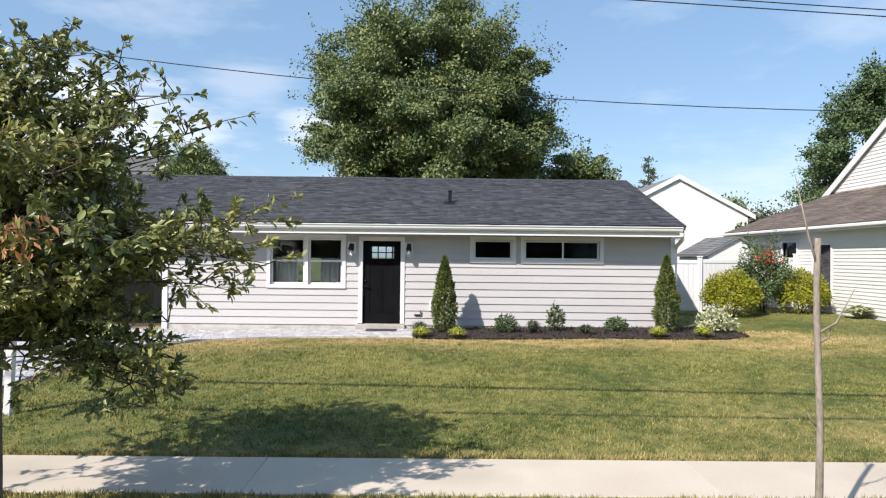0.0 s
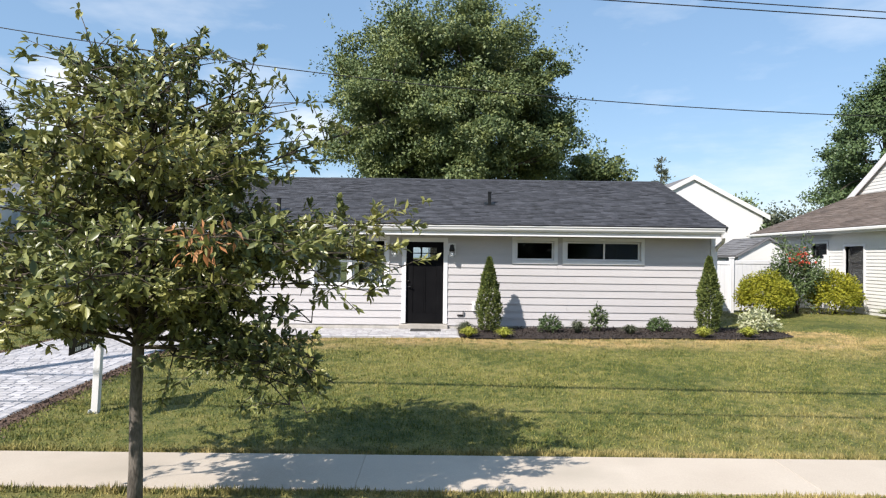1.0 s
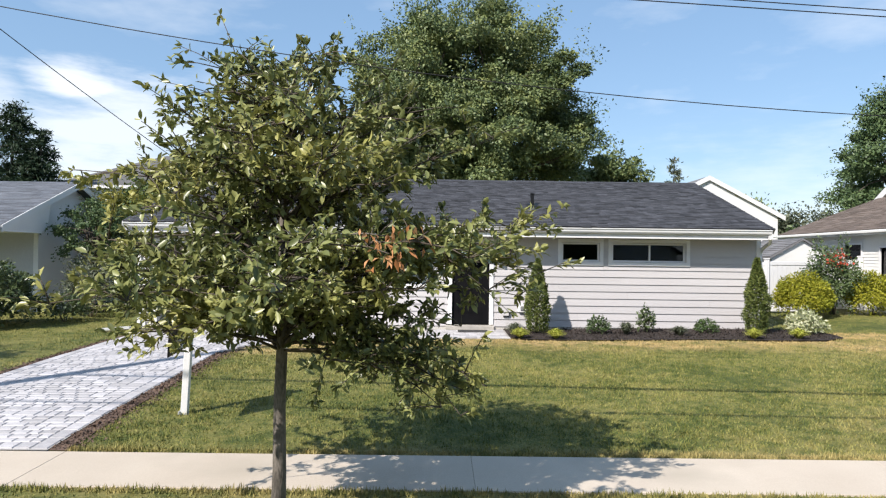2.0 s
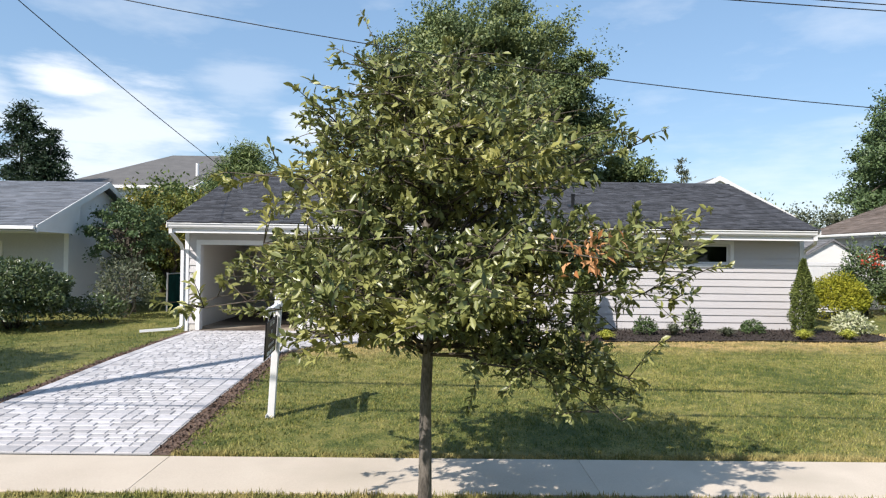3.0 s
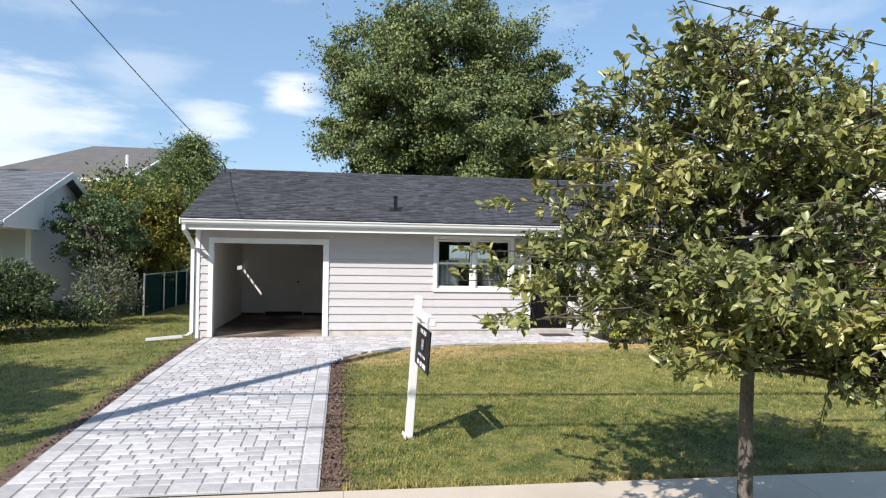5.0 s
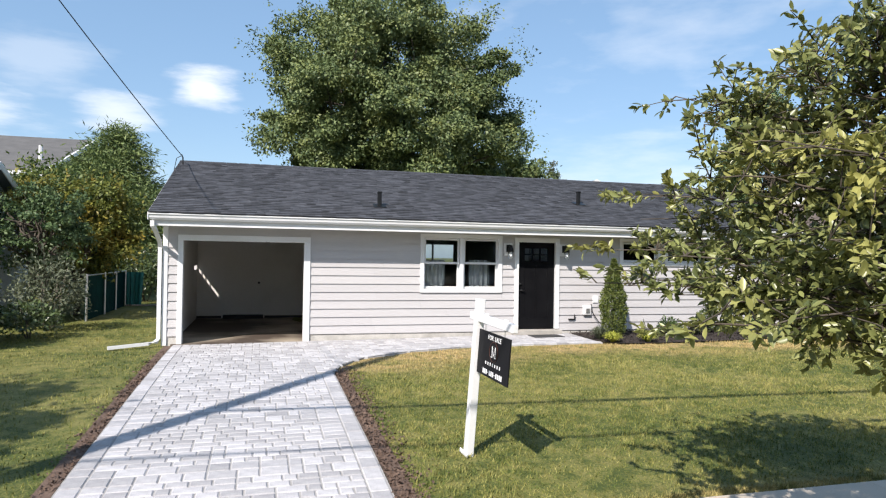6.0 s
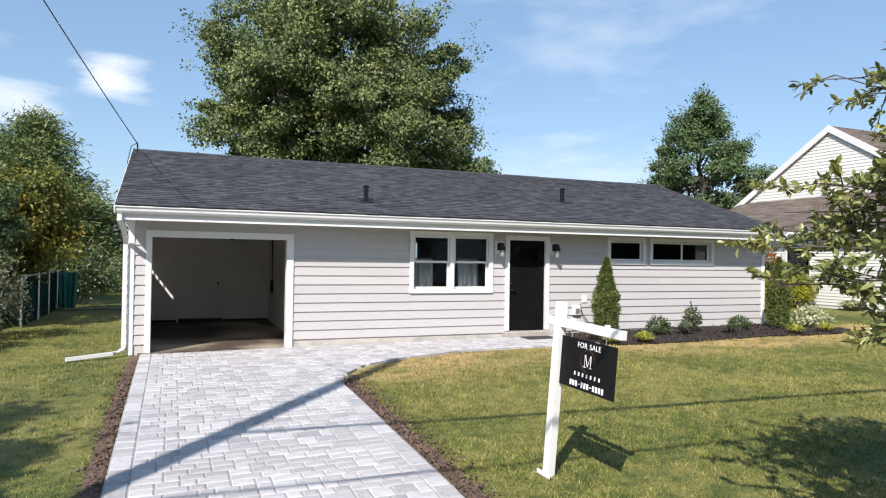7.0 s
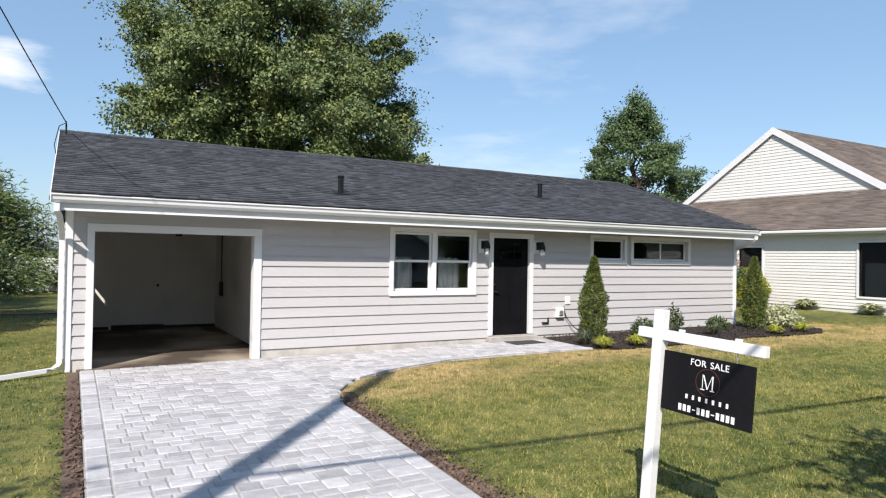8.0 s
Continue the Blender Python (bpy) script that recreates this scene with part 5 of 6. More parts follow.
def arborvitae(x, y, height, radius, seed):
    rng = np.random.default_rng(seed)
    z = ground(x, y) + 0.03
    t = thing("arborvitae", (x, y, z), "slim pointed green arborvitae in the mulch bed", "shrub", "arborvitae by the wall")
    n = 9500
    f = rng.random(n) ** 0.8
    prof = np.interp(f, (0, 0.08, 0.25, 0.5, 0.75, 0.92, 1.0), (0.70, 0.9, 1.0, 0.86, 0.56, 0.22, 0.03))
    a = rng.uniform(0, 2 * math.pi, n)
    lump = np.array([1 + 0.55 * noise.noise((math.cos(q) * 1.9, math.sin(q) * 1.9, g * 7 + seed)) for q, g in zip(a, f)])
    r = radius * prof * lump * (0.6 + 0.4 * rng.random(n) ** 0.5)
    p = np.stack([np.cos(a) * r, np.sin(a) * r, 0.04 + f * height], 1)
    o = np.stack([np.cos(a) * 0.5, np.sin(a) * 0.5, np.full(n, 0.9)], 1)
    leaves("crown", p, rng.uniform(0.04, 0.085, n), 0.38, M["leaf_cypress"], t, rng, o, -0.4, 0.1)
    bm = bmesh.new()
    tube(bm, ((0, 0, -0.05), (0, 0, height * 0.9)), (0.035, 0.006), 8)
    part("trunk", bm, M["bark_dark"], t, smooth=True)


arborvitae(0.16, 15.80, 1.74, 0.265, 31)
arborvitae(5.45, 15.72, 1.76, 0.275, 35)


def tuft(x, y, radius, height, blades, material, label, seed, name="grass_tuft", width=0.10, group=""):
    """A clump of arching blades."""
    rng = np.random.default_rng(seed)
    z = ground(x, y) + 0.03
    t = thing(name, (x, y, z), label, "plant", group)
    v, f = [], []
    for _ in range(blades):
        a = rng.uniform(0, 6.283)
        out = radius * rng.uniform(0.2, 1.0)
        h = height * rng.uniform(0.6, 1.1) * (1 - 0.35 * out / radius)
        w = width * 0.1 * rng.uniform(0.7, 1.2)
        c, s = math.cos(a), math.sin(a)
        i = len(v)
        for r, zz, ww in ((0.08 * out, 0, w * 0.7), (0.55 * out, 0.85 * h, w), (1.0 * out, h * rng.uniform(0.55, 1.0), 0.001)):
            v += [(c * r - s * ww, s * r + c * ww, zz), (c * r + s * ww, s * r - c * ww, zz)]
        f += [(i, i + 1, i + 3, i + 2), (i + 2, i + 3, i + 5, i + 4)]
    raw("foliage", v, f, material, t, kind="stuff")
    return t


for i, (x, y) in enumerate(((-0.36, 14.92), (0.44, 14.82), (4.95, 14.80), (5.97, 14.80))):
    tuft(x, y, 0.28, 0.28, 620, M["leaf_chartreuse"], "low mound of yellow-green ornamental grass in the mulch", 50 + i, "golden_grass", 0.11, "golden grasses")
for i, (x, y, r, h) in enumerate(((-0.42, 15.4, 0.34, 0.38), (2.26, 15.6, 0.34, 0.38), (3.45, 15.35, 0.36, 0.28))):
    tuft(x, y, r, h, 190, M["leaf_olive"], "tuft of narrow green blades in the mulch bed", 60 + i, "liriope_tuft", 0.10, "green tufts")
shrub("rounded_shrub", 1.62, 15.75, 0.27, 0.42, 700, 0.08, M["leaf_shrub"], "small loose green shrub in the mulch bed", 71, width=0.4)
shrub("upright_shrub", 2.86, 16.0, 0.20, 0.62, 420, 0.09, M["leaf_dark"], "small upright dark-leaved shrub in the mulch bed", 72, width=0.6, upright=0.7)
shrub("rounded_shrub", 4.30, 15.9, 0.27, 0.34, 700, 0.07, M["leaf_shrub"], "small rounded green shrub in the mulch bed", 73, width=0.45)
shrub("variegated_shrub", 6.65, 15.75, 0.42, 0.55, 900, 0.10, M["leaf_variegated"], "pale cream-variegated shrub at the end of the bed", 74, width=0.5)

# wall fittings


def wall_lantern(x, z):
    t = thing("wall_lantern", (x, WALL_Y - 0.02, z), "black outdoor wall lantern on a white block", "lamp", "lanterns beside the door")
    t.scale = (1.22, 1.22, 1.22)
    part("mounting_block", boxes((-0.085, -0.028, -0.02, 0.085, 0.0, 0.22), bevel=0.005), M["white"], t)
    bm = bmesh.new()
    box(bm, -0.045, -0.045, 0.05, 0.045, -0.028, 0.19, 0.006)
    tube(bm, ((0, -0.03, 0.15), (0, -0.10, 0.19), (0, -0.15, 0.15)), 0.012, 8)
    part("bracket", bm, M["dark_metal"], t)
    bm = bmesh.new()
    tube(bm, ((0, -0.15, 0.19), (0, -0.15, 0.165), (0, -0.15, 0.10), (0, -0.15, 0.055)), (0.018, 0.034, 0.056, 0.060), 12)
    part("shade", bm, M["dark_metal"], t, smooth=True)
    bm = bmesh.new()
    tube(bm, ((0, -0.15, 0.052), (0, -0.15, -0.05), (0, -0.15, -0.075)), (0.052, 0.052, 0.036), 12)
    part("lamp_glass", bm, M["clear_glass"], t, "clear glass", True)
    bm = bmesh.new()
    tube(bm, ((0, -0.15, 0.05), (0, -0.15, 0.02), (0, -0.15, -0.015), (0, -0.15, -0.04), (0, -0.15, -0.052)), (0.014, 0.018, 0.032, 0.026, 0.008), 12)
    part("bulb", bm, M["white"], t, "white bulb", True)


wall_lantern(-2.175, 2.56)
wall_lantern(-0.735, 2.565)


def fitting(name, x, z, rows, material, label, category):
    t = thing(name, (x, WALL_Y - 0.02, z), label, category)
    for n, bm, m in rows:
        part(n, bm, m, t)
    return t


bmc = bmesh.new()
tube(bmc, ((0.11, -0.04, 0.16), (0.11, -0.06, 0.05), (0.16, -0.06, -0.08), (0.30, -0.10, -0.28), (0.48, -0.16, -0.42), (0.62, -0.2, -0.5)), 0.011, 6)
fitting("meter_box", -0.10, 1.22, (("body", boxes((-0.11, -0.075, -0.10, 0.10, 0.0, 0.13), bevel=0.012), M["white"]), ("dial_cover", boxes((-0.06, -0.10, -0.05, 0.055, -0.076, 0.06), bevel=0.01), M["steel"]), ("cable", bmc, M["wire"])), None, "small white utility box with a dark cable", "utility box")
fitting("cover_plate", 0.14, 1.50, (("plate", boxes((-0.075, -0.02, -0.09, 0.075, 0.0, 0.09), bevel=0.006), M["white"]),), None, "blank white cover plate on the siding", "cover plate")
fitting("hose_tap", -0.50, 1.03, (("pipe", boxes((-0.09, -0.05, -0.03, 0.07, -0.002, 0.0), bevel=0.006), M["dark_metal"]), ("spout", boxes((0.055, -0.06, 0.001, 0.075, -0.02, 0.10), bevel=0.004), M["dark_metal"])), None, "dark outdoor hose tap", "tap")
door_mat = tagged(part("door_mat", boxes((-1.75, 15.95, 0.672, -1.0, 16.40, 0.684), bevel=0.003), M["rubber"]), "thin dark doormat on the pavers", "doormat")

# ---------------------------------------------------------------- cables and pole


def utility_pole():
    x, y = -13.75, 4.9
    t = thing("utility_pole", (x, y, ground(x, y)), "tall brown wooden utility pole on the verge", "pole")
    bm = bmesh.new()
    tube(bm, ((0, 0, -0.3), (0, 0, 6), (0, 0, 12.0)), (0.17, 0.15, 0.12), 12)
    part("shaft", bm, M["pole"], t, smooth=True)


utility_pole()


def cable(points, r, label, sag=0.0):
    bm = bmesh.new()
    a, b = Vector(points[0]), Vector(points[1])
    n = 48
    pts = []
    for i in range(n + 1):
        f = i / n
        p = a.lerp(b, f)
        p.z -= sag * 4 * f * (1 - f)
        pts.append(p)
    tube(bm, pts, r, 5)
    return tagged(part("overhead_cable", bm, M["wire"]), label, "cable", "overhead cables")


cable(((-13.7, 4.27, 6.26), (19.4, 6.26, 6.26)), 0.0038, "thin black overhead cable crossing the lot", 2.575)
cable(((-13.7, 6.2, 5.79), (30.0, 6.9, 3.89)), 0.006, "thin black overhead cable along the street", 0.1)
cable(((-13.7, 6.45, 5.97), (30.0, 7.2, 4.07)), 0.006, "thin black overhead cable along the street", 0.1)
cable(((-9.85, 20.25, 5.02), (-13.75, 5.0, 10.6)), 0.0105, "black service cable from the pole to the roof", 0.25)
cable(((-13.75, 5.1, 7.45), (30.0, 3.2, 7.2)), 0.042, "thick black cable bundle on the street poles", 0.3)
cable(((-13.75, 4.8, 5.75), (30.0, 4.0, 5.6)), 0.024, "black cable on the street poles", 0.2)
mast = thing("service_mast", (-9.85, 20.55, roof_z(20.55)), "short dark service bracket on the roof ridge", "cable mount")
bm = bmesh.new()
tube(bm, ((0, 0, -0.03), (0, 0, 0.18), (0, -0.3, 0.22)), (0.02, 0.02, 0.012), 6)
part("bracket", bm, M["dark_metal"], mast)
bm = bmesh.new()
tube(bm, ((0, -0.25, 0.2), (-0.12, -0.3, 0.12), (-0.2, -0.2, -0.25), (-0.16, -0.1, -0.5)), 0.009, 6)
part("drip_loop", bm, M["wire"], mast)

# ---------------------------------------------------------------- neighbours


def simple_part(parent):
    """Parts of a neighbouring house in world coordinates."""
    inv = parent.matrix_world.inverted()

    def add(name, bm, material, label="", under=None):
        ob = part(name, bm, material, None, label)
        ob.parent = under or parent
        ob.matrix_parent_inverse = Matrix() if under else inv
        return ob
    return add


def right_neighbour():
    t = thing("neighbour_house", (16.0, 20.0, 0.9), "white vinyl-sided house with a brown shingle roof", "house")
    add = simple_part(t)
    X, E, EZ = 12.0, 11.65, 3.565
    holes = [(20.05, 21.0, 1.1, 2.98), (15.3, 16.7, 1.42, 3.12), (21.97, 22.9, 2.58, 3.10)]
    bm = wall_mesh([(a, b, c, d) for a, b, c, d in holes], 8.0, 26.0, 0.7, 3.50, 0.0, 0.15)
    for v in bm.verts:
        v.co.x, v.co.y = X + v.co.y, v.co.x
    wall = add("side_wall", bm, M["vinyl"])
    z = 1.0
    while z < 3.4:
        a = 8.0
        cuts = sorted((h0 - 0.06, h1 + 0.06) for h0, h1, c, d in holes if c - 0.06 < z + 0.1 and d + 0.06 > z)
        for lo, hi in (*cuts, (26.0, 26.0)):
            if lo - a > 0.05:
                bm = bmesh.new()
                prism(bm, ((X + 0.01, z), (X - 0.026, z), (X - 0.006, z + 0.115), (X + 0.01, z + 0.115)), "y", a, lo)
                add("board", bm, M["vinyl"], under=wall)
            a = hi
        z += 0.105
    for a, b, c, d in holes:
        w = add("window", boxes((X - 0.05, a - 0.06, d, X + 0.1, b + 0.06, d + 0.06), (X - 0.05, a - 0.06, c - 0.06, X + 0.1, b + 0.06, c), (X - 0.05, a - 0.06, c, X + 0.1, a, d), (X - 0.05, b, c, X + 0.1, b + 0.06, d)), M["white"], "white-framed dark window")
        add("pane", boxes((X + 0.04, a, c, X + 0.05, b, d)), M["glass"], under=w)
        add("curtain", boxes((X + 0.16, a + 0.1, c, X + 0.17, b - 0.1, c + (d - c) * 0.62)), M["curtain"], under=w)
    # Black sheets behind the windows stand in for the unlit room.
    add("inner_wall", boxes((X + 1.2, 8, 0.7, X + 1.25, 26, 3.4)), M["rubber"])
    add("ceiling_board", boxes((X + 0.15, 8, 3.41, X + 1.2, 26, 3.45)), M["rubber"])
    for yy, m in ((7.85, M["vinyl"]), (26.0, M["vinyl"])):
        add("end_wall", boxes((X, yy, 0.7, 24.0, yy + 0.15, 3.45)), m)
    # low roof rising from the side eave to the taller wing
    s = 0.38
    R = 16.0
    bm = bmesh.new()
    prism(bm, ((E, EZ), (R + 2, EZ + s * (R + 2 - E)), (24.5, EZ), (24.5, EZ - 0.14), (R + 2, EZ + s * (R + 2 - E) - 0.14), (E, EZ - 0.12)), "y", 7.4, 26.8)
    roof_n = add("roof", bm, M["shingle_brown"], "weathered brown shingle roof")
    shingle_field("shingles", M["shingle_brown"], roof_n, (E - 0.02, 26.8, EZ + 0.008), (0, -1, 0), (1, 0, s), 19.4, math.hypot(R + 2 - E, s * (R + 2 - E)), 0.15, 0.5, random.Random(3))
    add("fascia", boxes((E - 0.02, 7.4, EZ - 0.17, E + 0.015, 26.8, EZ - 0.015)), M["white"], "white fascia")
    add("gutter", boxes((E - 0.12, 7.4, EZ - 0.12, E - 0.021, 26.8, EZ - 0.02), bevel=0.02), M["vinyl"], "pale gutter")
    add("soffit", boxes((E, 7.4, EZ - 0.16, X, 26.8, EZ - 0.14)), M["white"])
    # taller gabled wing
    GX, apex_y, apex_z, half, foot = 15.9, 22.28, 7.95, 5.6, 4.45
    bm = bmesh.new()
    prism(bm, ((apex_y - half, foot - 1.5), (apex_y + half, foot - 1.5), (apex_y + half, foot), (apex_y, apex_z), (apex_y - half, foot)), "x", GX, GX + 0.15)
    gw = add("gable_wall", bm, M["vinyl"])
    z = foot
    while z < apex_z - 0.2:
        k = half * (apex_z - 0.05 - z - 0.13) / (apex_z - foot)
        if k > 0.05:
            bm = bmesh.new()
            for y0, y1 in ((apex_y - k, apex_y + k),):
                v = [bm.verts.new(q) for q in ((GX + 0.01, y0, z), (GX - 0.026, y0, z), (GX - 0.008, y0, z + 0.14), (GX + 0.01, y1, z), (GX - 0.026, y1, z), (GX - 0.008, y1, z + 0.14))]
                for q in ((0, 1, 2), (5, 4, 3), (1, 4, 5, 2), (0, 3, 4, 1)):
                    bm.faces.new([v[i] for i in q])
            add("board", bm, M["vinyl"], under=gw)
        z += 0.13
    for sgn in (-1, 1):
        bm = bmesh.new()
        y1 = apex_y + sgn * (half + 0.35)
        z1 = apex_z - (apex_z - foot) * (half + 0.35) / half
        prism(bm, ((apex_y, apex_z + 0.14), (y1, z1 + 0.14), (y1, z1), (apex_y, apex_z)), "x", GX - 0.10, 27.0)
        r = add("gable_roof", bm, M["shingle_brown"], "weathered brown shingle roof")
        bm = bmesh.new()
        prism(bm, ((apex_y, apex_z + 0.17), (y1, z1 + 0.17), (y1, z1 - 0.12), (apex_y, apex_z - 0.12)), "x", GX - 0.14, GX - 0.102)
        add("rake_board", bm, M["white"], "white rake board")
        up = Vector((0, apex_y - y1, apex_z - z1))
        shingle_field("shingles", M["shingle_brown"], r, (GX - 0.10, y1, z1 + 0.142), (1, 0, 0), up, 11.0, up.length, 0.15, 0.6, random.Random(5))


right_neighbour()


def white_house():
    """Two-storey white gable far behind."""
    t = thing("white_house", (18.1, 50.0, 0.6), "distant two-storey white house with a white-trimmed gable", "house")
    add = simple_part(t)
    y, cx, apex, half, foot = 50.0, 18.2, 8.74, 5.3, 5.98
    bm = bmesh.new()
    prism(bm, ((cx - half, 0.5), (cx + half, 0.5), (cx + half, foot), (cx, apex), (cx - half, foot)), "y", y, y + 10)
    add("wall", bm, M["white"])
    for sgn in (-1, 1):
        x1 = cx + sgn * (half + 0.5)
        z1 = apex - (apex - foot) * (half + 0.5) / half
        bm = bmesh.new()
        prism(bm, ((cx, apex + 0.18), (x1, z1 + 0.18), (x1, z1 + 0.02), (cx, apex + 0.02)), "y", y - 0.14, y + 10.4)
        add("roof", bm, M["shingle_grey"], "grey shingle roof")
        bm = bmesh.new()
        prism(bm, ((cx, apex + 0.22), (x1, z1 + 0.22), (x1, z1 - 0.14), (cx, apex - 0.14)), "y", y - 0.20, y - 0.145)
        add("rake_board", bm, M["white"], "white rake board")
    w = add("window", boxes((cx - 0.5, y - 0.05, 4.0, cx + 0.5, y - 0.005, 5.3), bevel=0.01), M["white"])
    add("pane", boxes((cx - 0.42, y - 0.056, 4.08, cx + 0.42, y - 0.052, 5.22)), M["glass"], under=w)


white_house()


def shed():
    t = thing("garden_shed", (10.2, 23.0, 0.8), "small shed with a grey shingle roof behind the fence", "shed")
    add = simple_part(t)
    y0, y1, cx, apex, half, eave = 22.3, 25.0, 10.2, 3.30, 1.15, 2.66
    bm = bmesh.new()
    prism(bm, ((cx - half + 0.1, 0.7), (cx + half - 0.1, 0.7), (cx + half - 0.1, eave), (cx, apex - 0.06), (cx - half + 0.1, eave)), "y", y0 + 0.1, y1)
    add("wall", bm, M["vinyl"])
    for sgn in (-1, 1):
        bm = bmesh.new()
        x1 = cx + sgn * half
        prism(bm, ((cx, apex), (x1, eave), (x1, eave - 0.07), (cx, apex - 0.07)), "y", y0, y1 + 0.1)
        r = add("roof", bm, M["shingle_grey"], "grey shingle roof")
        up = Vector((cx - x1, 0, apex - eave))
        shingle_field("shingles", M["shingle_grey"], r, (x1, y0, eave + 0.004), (0, 1, 0), up, y1 + 0.1 - y0, up.length, 0.14, 0.4, random.Random(6))


shed()


def vinyl_fence(name, pts, height, label, panel=1.8):
    """White board fence: posts with caps, rails and boards."""
    a0 = Vector((*pts[0], 0))
    t = thing(name, (a0.x, a0.y, ground(a0.x, a0.y)), label, "fence")
    add = simple_part(t)
    for p, q in zip(pts, pts[1:]):
        a, b = Vector((*p, 0)), Vector((*q, 0))
        n = max(1, round((b - a).length / panel))
        way = (b - a).normalized()
        rot = math.atan2(way.y, way.x)
        for i in range(n + 1):
            c = a.lerp(b, i / n)
            z = ground(c.x, c.y)
            bm = boxes((-0.06, -0.06, -0.05, 0.06, 0.06, height + 0.06), (-0.075, -0.075, height + 0.061, 0.075, 0.075, height + 0.10), bevel=0.006)
            bm.transform(Matrix.Translation((c.x, c.y, z)) @ Matrix.Rotation(rot, 4, "Z"))
            add("post", bm, M["white"])
            if i < n:
                ln = (b - a).length / n - 0.13
                m = Matrix.Translation((c.x, c.y, z)) @ Matrix.Rotation(rot, 4, "Z") @ Matrix.Translation((0.065, 0, 0))
                for zz in (0.08, height - 0.12):
                    bm = boxes((0, -0.03, zz, ln, 0.03, zz + 0.12), bevel=0.004)
                    bm.transform(m)
                    add("rail", bm, M["white"])
                k = int(ln / 0.15)
                for j in range(k):
                    bm = boxes((ln * j / k + 0.003, -0.014, 0.2, ln * (j + 1) / k - 0.003, 0.014, height - 0.12))
                    bm.transform(m)
                    add("slat", bm, M["white"])


vinyl_fence("white_fence", ((6.35, 21.4), (8.5, 21.4), (11.9, 21.9)), 1.72, "tall white vinyl privacy fence between the houses", 2.1)
vinyl_fence("white_fence", ((-18.4, 39.6), (-8.4, 39.4)), 1.56, "white vinyl privacy fence at the back of the lot", 1.8)


def left_neighbour():
    t = thing("neighbour_house", (-20.0, 24.0, 0.5), "low white house with a bluish-grey shingle roof", "house")
    add = simple_part(t)
    X, RX, FY = -15.3, -14.95, 21.35
    apex_y, apex_z, eave_y, eave_z = 23.2, 4.98, 19.0, 3.26
    back = 2 * apex_y - eave_y
    bm = bmesh.new()
    prism(bm, ((FY, 0.4), (back - 0.5, 0.4), (back - 0.5, 3.35), (apex_y, apex_z - 0.14), (FY, 4.16)), "x", X - 0.15, X)
    add("gable_wall", bm, M["shade_white"], "white gable wall")
    # Front wall carries the eave's shade in its blue-grey colour.
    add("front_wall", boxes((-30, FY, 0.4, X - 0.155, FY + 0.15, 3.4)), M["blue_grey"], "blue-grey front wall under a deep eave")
    w = add("window", boxes((-18.6, FY - 0.04, 1.68, -17.4, FY - 0.002, 2.85), bevel=0.01), M["white"], "white-framed dark window")
    # Opaque black pane in place of glass before an unlit room.
    add("pane", boxes((-18.5, FY - 0.046, 1.76, -17.5, FY - 0.041, 2.77)), M["sign"], "dark glass", under=w)
    for sgn in (-1, 1):
        y1 = apex_y + sgn * (apex_y - eave_y)
        bm = bmesh.new()
        prism(bm, ((apex_y, apex_z), (y1, eave_z), (y1, eave_z - 0.12), (apex_y, apex_z - 0.12)), "x", -32, RX)
        r = add("roof", bm, M["shingle_slate"], "bluish dark-grey shingle roof")
        up = Vector((0, apex_y - y1, apex_z - eave_z))
        shingle_field("shingles", M["shingle_slate"], r, (-32, y1, eave_z + 0.004), (1, 0, 0), up, 32 + RX, up.length, 0.142, 0.35 if sgn < 0 else 1.0, random.Random(8))
        bm = bmesh.new()
        prism(bm, ((apex_y, apex_z + 0.01), (y1, eave_z + 0.01), (y1, eave_z - 0.2), (apex_y, apex_z - 0.2)), "x", RX + 0.002, RX + 0.03)
        add("rake_board", bm, M["white"], "white rake board")
    bm = bmesh.new()
    prism(bm, ((eave_y + 0.02, eave_z - 0.17), (FY, eave_z - 0.17), (FY, eave_z + (FY - eave_y) * (apex_z - eave_z) / (apex_y - eave_y) - 0.13), (eave_y + 0.02, eave_z - 0.12)), "x", RX - 0.06, RX - 0.002)
    add("eave_return", bm, M["white"], "white boxed end of the eave")
    add("gutter", boxes((-32, eave_y - 0.11, eave_z - 0.12, RX, eave_y - 0.005, eave_z - 0.01), bevel=0.02), M["white"], "white gutter")
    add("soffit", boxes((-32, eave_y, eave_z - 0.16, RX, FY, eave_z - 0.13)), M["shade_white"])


left_neighbour()


